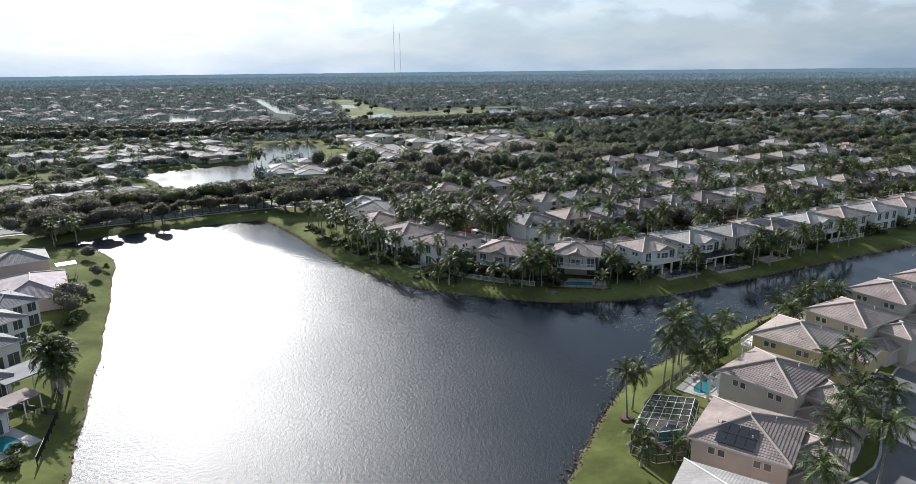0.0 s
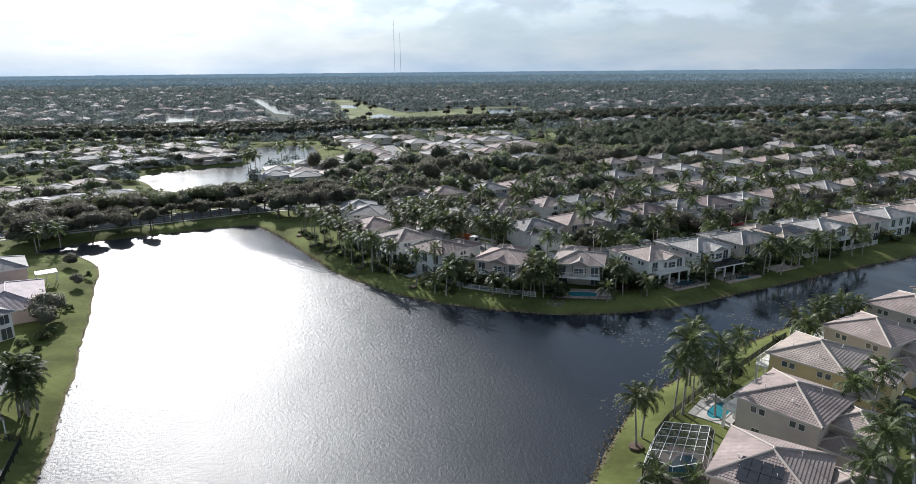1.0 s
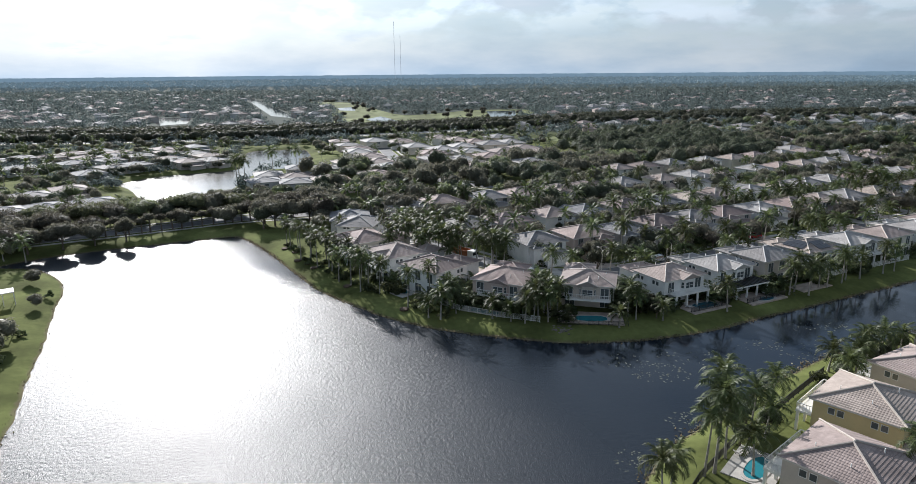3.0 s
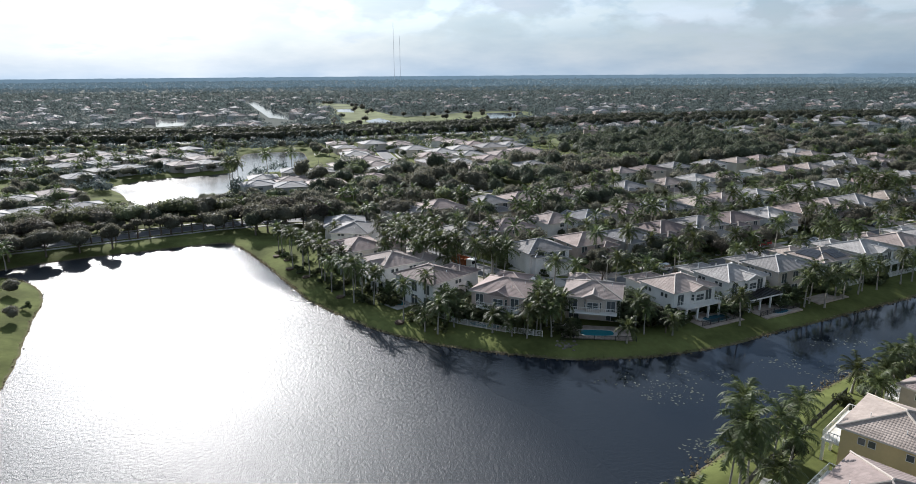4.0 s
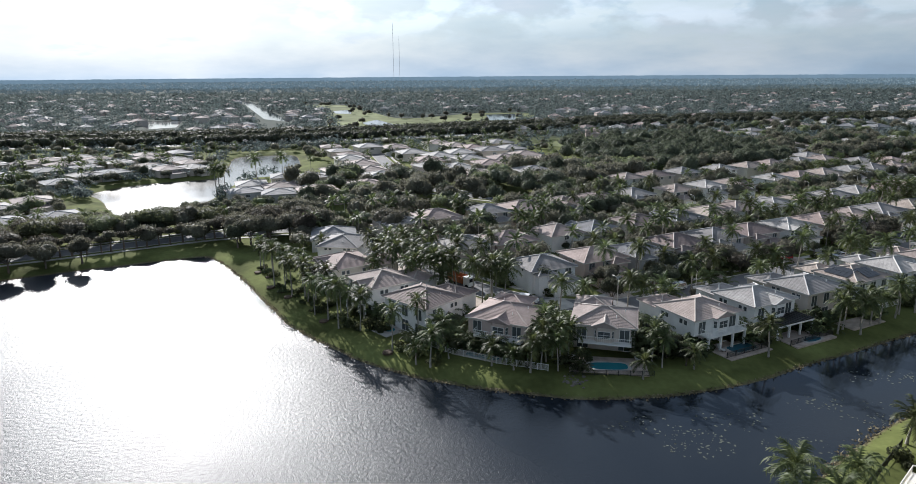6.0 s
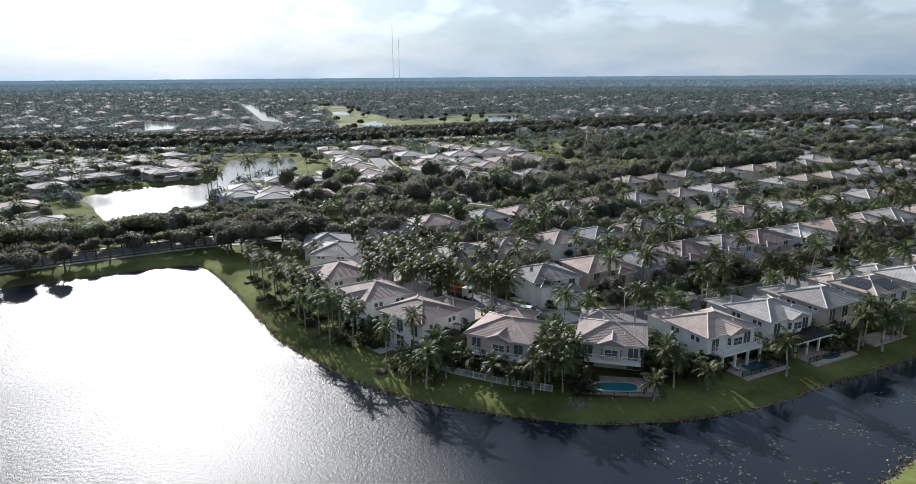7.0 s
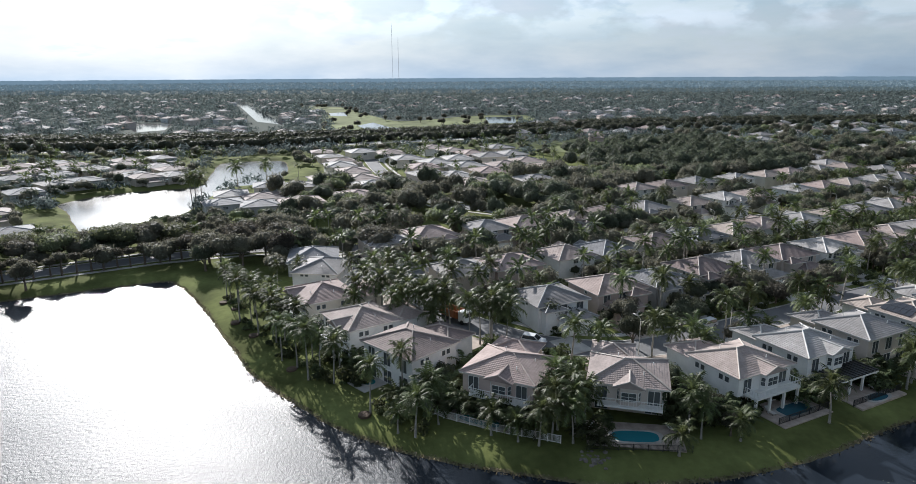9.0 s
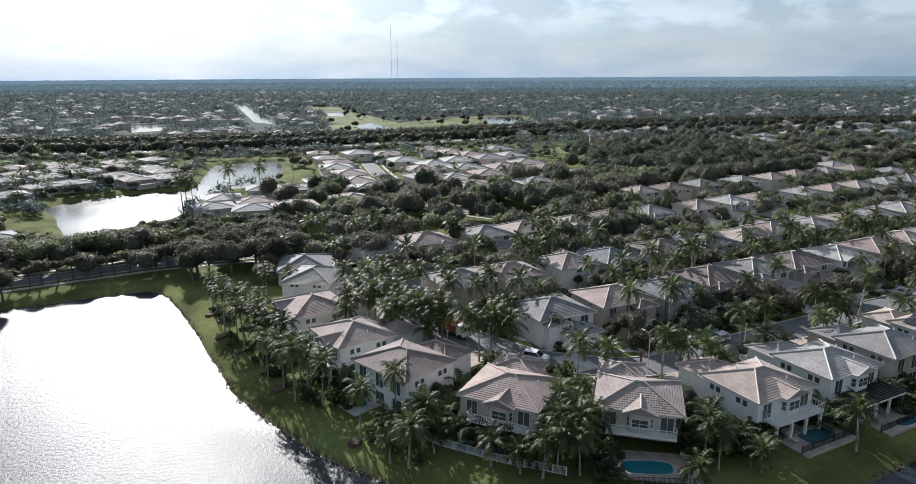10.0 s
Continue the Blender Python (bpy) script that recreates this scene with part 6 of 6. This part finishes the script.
def solar(x, y, rot, face, w, eave, pitch, cols, rows_, start, up, label):
    """Panels on one slope of a hip roof: face 0 front, 1 right; start along the eave, up the slope."""
    ang = math.degrees(math.atan(pitch))
    base = pose(x, y, LAND, 0, 0, rot + 90 * face) @ Matrix.Translation((0, -w / 2 - 0.5, eave + 0.02)) @ pose(0, 0, 0, ang, 0, 0)
    t = thing("solar_array", base, label, "solar panels")
    for i in range(cols):
        for j in range(rows_):
            px, py = start + i * 1.08, up + j * 1.72
            part("solar_panel", G().box(px, px + 1.02, py, py + 1.66, 0.12, 0.17), PANEL, t)
    for j in range(rows_):
        part("mounting_rail", G().box(start - 0.1, start + cols * 1.08, up + j * 1.72 + 0.3, up + j * 1.72 + 0.36, 0.04, 0.12), TRIM, t)


solar(33.1, 70.4, -125, 1, 11, 5.9, 0.34, 4, 2, -2.7, 0.5, "dark solar panels on a tan tile roof")
cx, cy = row(104.8 + 15.2 * 3 + 6, 119.5)
solar(cx, cy, 27, 0, 9.6, 5.9, 0.34, 4, 2, -1.5, 0.9, "black solar panels on a sand-coloured roof")
solar(cx, cy, 27, 3, 11.2, 5.9, 0.34, 5, 2, -3.0, 0.9, "black solar panels on a sand-coloured roof")

# the pergola of the pale-roofed house
cx, cy = row(104.8 + 15.2 + 7.2, 112.6)
t = thing("pergola", pose(cx, cy, LAND + 0.12, 0, 0, 27), "white-posted pergola with a dark slatted roof", "pergola")
part("roof_slab", G().box(-5, 5, -1.9, 1.9, 2.75, 2.95), DARKMETAL, t)
for i in range(4):
    part("post", G().box(-4.8 + 3.13 * i, -4.5 + 3.13 * i, -1.8, -1.5, 0, 2.75), WHITE, t)
part("beam", G().box(-5.02, 5.02, -1.95, -1.75, 2.45, 2.75), WHITE, t)
for i in range(12):
    part("slat", G().box(-4.9 + i * 0.85, -4.7 + i * 0.85, -2.2, 2.0, 2.95, 3.07), DARKMETAL, t)

# ---- porches and garden rooms on the sunny bank ----
for x, y, r, w_, d_, hh, mt in ((-72.2, 94.0, 62, 8, 6, 2.9, ROOFS["slate"]), (-67.5, 85.5, 62, 5, 4, 2.7, ROOFS["brown"]), (-100.6, 154.6, 37, 4.5, 3.5, 2.8, WHITE), (-89.2, 136.4, 62, 4, 3.2, 2.6, WHITE)):
    t = thing("patio_cover", pose(x, y, LAND, 0, 0, r), "low garden porch with thin white posts", "porch", "garden porches")
    part("porch_roof", G().box(-w_ / 2, w_ / 2, -d_ / 2, d_ / 2, hh, hh + 0.18), mt, t)
    for a in (-1, 0, 1):
        part("post", G().box(a * (w_ / 2 - 0.15) - 0.07, a * (w_ / 2 - 0.15) + 0.07, -d_ / 2 + 0.05, -d_ / 2 + 0.19, 0, hh), WHITE, t)
        part("post", G().box(a * (w_ / 2 - 0.15) - 0.07, a * (w_ / 2 - 0.15) + 0.07, d_ / 2 - 0.19, d_ / 2 - 0.05, 0, hh), WHITE, t)

# ---- ivy climbing the beige house ----
IVY = foliage("ivy_leaf", (0.045, 0.06, 0.03), per_object=0.0, per_island=0.4, through_light=0.2)
ivy_rng = np.random.default_rng(88)
front = pose(26.3, 152.6, LAND, 0, 0, -15)
for x0, x1, z0, z1 in ((-5.36, -4.75, 2.7, 5.6), (4.75, 5.36, 2.7, 5.6), (-5.36, 5.36, 2.62, 3.0)):
    n_ = int((x1 - x0) * (z1 - z0) * 130)
    p_ = np.stack([ivy_rng.uniform(x0, x1, n_), -4.8 - np.abs(ivy_rng.normal(0.06, 0.06, n_)), ivy_rng.uniform(z0, z1, n_)], 1)
    q_ = np.tile([0.0, -1.0, 0.25], (n_, 1)) + ivy_rng.normal(size=(n_, 3)) * 0.4
    q_ /= np.linalg.norm(q_, axis=1, keepdims=True)
    ob = new("ivy", quads_mesh("ivy", p_, q_, ivy_rng.uniform(0.07, 0.15, n_), IVY, ivy_rng))
    ob.matrix_basis = front
    tagged(ob, "dark ivy climbing a beige stucco wall", "ivy", "ivy on the beige house")

# ---- driveways ----
def slab(name, x, y, rot, w, d, mat, label):
    ob = new(name, G().box(-w / 2, w / 2, -d / 2, d / 2, LAND - 0.3, LAND + 0.135).mesh(name, mat))
    ob.matrix_basis = pose(x, y, 0, 0, 0, rot)
    return tagged(ob, label, "driveway", kind="structure")


for i in range(12):
    x, y = row(104.8 + 15.2 * i + 5.5, 131.2)
    slab("driveway", x, y, 27, 5.5, 8.4, CONCRETE if i % 2 else PAVER, "pale paved driveway")
for i in range(12):
    x, y = row(99 + 14.9 * i, 146.3)
    slab("driveway", x, y, 27, 5.0, 7.0, PAVER if i % 2 else CONCRETE, "pale paved driveway")
for x, y, r, w_, d_ in ((25.5, 164.8, -6, 6, 10), (12.5, 166, -22, 6, 14), (0.5, 174.5, -43, 6, 12), (-9.5, 184.5, -56, 6, 12), (-17, 200, -62, 6, 12), (-21, 214, -68, 6, 12), (60.5, 91.5, 43, 10, 7.5), (50.0, 79.5, 47, 8, 6), (74, 101, 36, 8, 6)):
    slab("driveway", x, y, r, w_, d_, PAVER, "grey brick-paved driveway")

# ---- vehicles ----
CARGLASS = material("car_glass", (0.015, 0.017, 0.02), 0.08, var=0.1)
LAMPRED = material("tail_lamp", (0.35, 0.02, 0.02), 0.3, var=0.1)
RIM = material("alloy_rim", (0.5, 0.5, 0.5), 0.3, 0.9, var=0.1)


def car(x, y, rot, colour, name, label, suv=True):
    """A car along its own x axis: lower body, glazed cabin, roof, wheels, lamps."""
    paint = material("paint_" + name, colour, 0.25, var=0.05)
    t = thing("car", pose(x, y, LAND + 0.045, 0, 0, rot), label, "car", "parked cars")
    hw, top = 0.92, 1.68 if suv else 1.45
    prof = [(-2.3, 0.35), (-2.35, 0.8), (-2.2, 1.0), (1.1, 1.02), (2.1, 0.88), (2.32, 0.6), (2.28, 0.32)]
    g, n = G(), len(prof)
    for (xa, za), (xb, zb) in zip(prof, prof[1:]):
        g.face([(xa, -hw, za), (xa, hw, za), (xb, hw, zb), (xb, -hw, zb)])
    for s in (-1, 1):
        g.face([(px, s * hw, pz) for px, pz in prof])
    g.face([(-2.3, -hw, 0.35), (2.28, -hw, 0.32), (2.28, hw, 0.32), (-2.3, hw, 0.35)])
    part("body", g, paint, t)
    lo, hi = [(-2.15, 1.0), (1.15, 1.02)], [(-1.9 if suv else -1.2, top), (0.25, top)]
    c, k_ = G(), 0.17
    q = [(lo[0][0], -hw, lo[0][1]), (lo[1][0], -hw, lo[1][1]), (lo[1][0], hw, lo[1][1]), (lo[0][0], hw, lo[0][1])]
    r = [(hi[0][0], -hw + k_, top - 0.06), (hi[1][0], -hw + k_, top - 0.06), (hi[1][0], hw - k_, top - 0.06), (hi[0][0], hw - k_, top - 0.06)]
    for i in range(4):
        c.face([q[i], q[(i + 1) % 4], r[(i + 1) % 4], r[i]])
    cab = part("cabin_glass", c, CARGLASS, t)
    g = G().box(hi[0][0] - 0.05, hi[1][0] + 0.05, -hw + k_ - 0.03, hw - k_ + 0.03, top - 0.07, top)
    for i in range(4):
        g.beam(q[i], r[i], 0.09)
    part("car_roof", g, paint, t)
    for wx in (-1.45, 1.45):
        for s in (-1, 1):
            wheel = part("wheel", G().tube([(wx, s * 0.72, 0.34), (wx, s * 0.95, 0.34)], [0.34, 0.34], 14), TIRE, t)
            part("rim", G().tube([(wx, s * 0.94, 0.34), (wx, s * 0.965, 0.34)], [0.21, 0.19], 10), RIM, wheel)
    for s in (-0.7, 0.7):
        part("tail_light", G().box(-2.37, -2.30, s - 0.16, s + 0.16, 0.72, 0.92), LAMPRED, t)
        part("headlight", G().box(2.2, 2.31, s - 0.18, s + 0.18, 0.62, 0.76), GLASS, t)


car(15.0, 176.6, -24, (0.75, 0.75, 0.76), "white", "white station wagon parked at the kerb")
car(61.2, 88.0, -30, (0.62, 0.63, 0.65), "silver", "silver sport utility car on a brick driveway")
car(64.0, 93.0, -30, (0.03, 0.03, 0.035), "black", "black saloon car on a brick driveway", False)
car(-4.0, 182.0, 130, (0.7, 0.7, 0.7), "pale", "white car on a driveway under palms")
car(41.0, 170.2, 35, (0.45, 0.46, 0.48), "grey", "grey car on a driveway", False)
for i, (u, n) in enumerate(((128, 141.5), (150, 136.6), (171, 146.5), (186, 141.4), (205, 131), (222, 146), (160, 205.5), (196, 200.6))):
    x, y = row(u, n)
    car(x, y, 27 + (180 if n > 140 else 0), ((0.7, 0.7, 0.7), (0.05, 0.05, 0.06), (0.3, 0.03, 0.03), (0.35, 0.37, 0.4))[i % 4], "street", "car parked in the street behind the gardens", i % 2 == 0)

# the orange lorry in the bend of the street
ORANGE = material("lorry_orange", (0.30, 0.10, 0.03), 0.5, var=0.2, scale=1.0)
t = thing("lorry", pose(0.4, 188.6, LAND + 0.045, 0, 0, -45), "orange tipper lorry standing in the street", "lorry")
g = G().box(-3.4, 1.6, -1.2, 1.2, 0.95, 1.05)
for s in (-1, 1):
    g.box(-3.4, 1.6, s * 1.2 - 0.05, s * 1.2 + 0.05, 1.05, 2.5)
g.box(-3.45, -3.35, -1.2, 1.2, 1.05, 2.5), g.box(1.55, 1.65, -1.2, 1.2, 1.05, 2.7)
for i in range(7):
    for s in (-1, 1):
        g.box(-3.3 + i * 0.78, -3.18 + i * 0.78, s * 1.25 - 0.06, s * 1.25 + 0.06, 0.95, 2.5)
part("tipper_body", g, ORANGE, t)
part("cab", G().prism([(1.85, -1.15), (3.6, -1.1), (3.75, -0.9), (3.75, 0.9), (3.6, 1.1), (1.85, 1.15)], 0.6, 2.7), WHITE, t)
part("windscreen", G().box(3.5, 3.78, -0.95, 0.95, 1.6, 2.4), CARGLASS, t)
part("chassis", G().box(-3.3, 3.6, -0.45, 0.45, 0.55, 0.95), TIRE, t)
for wx in (-2.6, -1.5, 2.9):
    for s in (-1, 1):
        part("wheel", G().tube([(wx, s * 0.8, 0.5), (wx, s * 1.15, 0.5)], [0.5, 0.5], 14), TIRE, t)


# ---- street lamps and letter boxes ----
def lamp_post(x, y, rot):
    t = thing("street_lamp", pose(x, y, LAND, 0, 0, rot), "slim grey street lamp with a curved arm", "street lamp", "street lamps")
    part("pole", G().tube([(0, 0, 0), (0, 0, 6.2), (0, 0, 6.8)], [0.09, 0.06, 0.05], 7), TRIM, t)
    part("arm", G().tube([(0, 0, 6.7), (0.5, 0, 7.1), (1.4, 0, 7.2)], [0.045, 0.04, 0.04], 6), TRIM, t)
    part("lamp_head", G().box(1.2, 1.9, -0.13, 0.13, 7.13, 7.27), TRIM, t)


for x, y, r in ((33.1, 171.3, 120), (7.0, 180.9, 40), (-13.0, 200, 20)):
    lamp_post(x, y, r)
for i in range(8):
    lamp_post(*row(126 + 28 * i, 134.2), 117), lamp_post(*row(132 + 30 * i, 198.4), 117)

# ---- the water's edge ----
REED = foliage("edge_weeds", (0.20, 0.17, 0.11), per_object=0.0, per_island=0.4, through_light=0.2)
rg = np.random.default_rng(51)
pts = []
for (xa, ya), (xb, yb) in zip(MAIN_LAKE, MAIN_LAKE[1:] + MAIN_LAKE[:1]):
    if ya < 55 and yb < 55 or xa > 130:
        continue
    ln = math.hypot(xb - xa, yb - ya)
    right_bank = xa > 8 and ya < 133
    k_ = int(ln * (30 if right_bank else 4 if xa < -50 and ya < 180 else 24))
    t_ = rg.uniform(0, 1, k_)
    off = rg.normal(0, 0.9 if right_bank else 0.5, k_) + (0.4 if right_bank else 0.25)
    nx_, ny_ = -(yb - ya) / (ln + 1e-9), (xb - xa) / (ln + 1e-9)
    pts.append(np.stack([xa + (xb - xa) * t_ - nx_ * off * -1, ya + (yb - ya) * t_ + ny_ * off, rg.uniform(0.0, 0.22, k_)], 1))
pts = np.concatenate(pts)
nr = rg.normal(size=pts.shape) + np.array([0, 0, 0.4])
nr /= np.linalg.norm(nr, axis=1, keepdims=True)
tagged(new("shore_weeds", quads_mesh("shore_weeds", pts, nr, rg.uniform(0.10, 0.32, len(pts)), REED, rg)), "brown weeds and roots along the water's edge", "weeds", kind="stuff")

WEED = material("floating_weed", (0.075, 0.085, 0.065), 0.7, var=0.3, scale=0.8, fine=5)
cs, ns, sz = [], [], []
for cx, cy, rx, ry, n in ((33, 122, 5, 4, 110), (40, 128, 6, 3, 60), (27, 127, 6, 2.5, 45), (46, 121, 5, 3, 60), (58, 133, 8, 3, 70), (70, 142, 8, 2.5, 60), (33, 106, 4, 3, 60), (22, 96, 3, 3, 50), (62, 128.5, 6, 1.5, 50)):
    a, r = rg.uniform(0, 6.28, n), np.sqrt(rg.uniform(0, 1, n))
    cs.append(np.stack([cx + rx * r * np.cos(a), cy + ry * r * np.sin(a), np.full(n, 0.012)], 1))
    sz.append(rg.uniform(0.06, 0.3, n) ** 1.3 * 1.6)
cs, sz = np.concatenate(cs), np.concatenate(sz)
up = np.zeros_like(cs)
up[:, 2] = 1
tagged(new("floating_weeds", quads_mesh("floating_weeds", cs, up, sz, WEED, rg)), "patches of pale floating weed on the canal", "weeds", kind="stuff")

# planting rings round the palms of the bank, and rocks below the gardens
RINGMAT = material("mulch", (0.09, 0.06, 0.04), 0.95, var=0.3, scale=2)
for x, y in ((21.7, 83.5), (-51.0, 200.2), (-47, 196), (-44.4, 188), (-41, 185), (-38.5, 181), (-27.4, 166), (-12.8, 150.5)):
    g = G().tube([(0, 0, -0.25), (0, 0, 0.1), (0, 0, 0.14)], [1.0, 0.95, 0.5], 14)
    ob = new("mulch_bed", g.mesh("mulch_bed", RINGMAT))
    ob.matrix_basis = pose(x, y, LAND)
    tagged(ob, "round dark mulch bed under a palm", "mulch bed", "mulch beds")
palm(18.6, 139.2, 4, 1.15, 1.0, z=LAND - 0.35, label="leaning palm above a ring of rocks")
ROCK = material("shore_rock", (0.17, 0.15, 0.13), 0.9, var=0.3, scale=1.5, fine=6, per_object=0.2)
rr = random.Random(77)
for i in range(40):
    x, y = 18.6 + rr.gauss(0, 0.9), 138.9 + rr.gauss(0, 0.7)
    bm = bmesh.new()
    bmesh.ops.create_icosphere(bm, subdivisions=1, radius=rr.uniform(0.15, 0.42))
    for v in bm.verts:
        v.co *= rr.uniform(0.75, 1.2)
        v.co.z *= 0.6
    me = bpy.data.meshes.new("rock")
    bm.to_mesh(me)
    bm.free()
    me.materials.append(ROCK)
    ob = new("rock", me)
    d_ = max(0.0, min(1.0, (shore(x, y) + 0.3) / 7.0))
    ob.matrix_basis = pose(x, y, 0.02 + (LAND - 0.02) * d_ * (2 - d_), 0, 0, rr.uniform(0, 360))
    tagged(ob, "rough grey rock at the water's edge", "rock", "shore rocks")
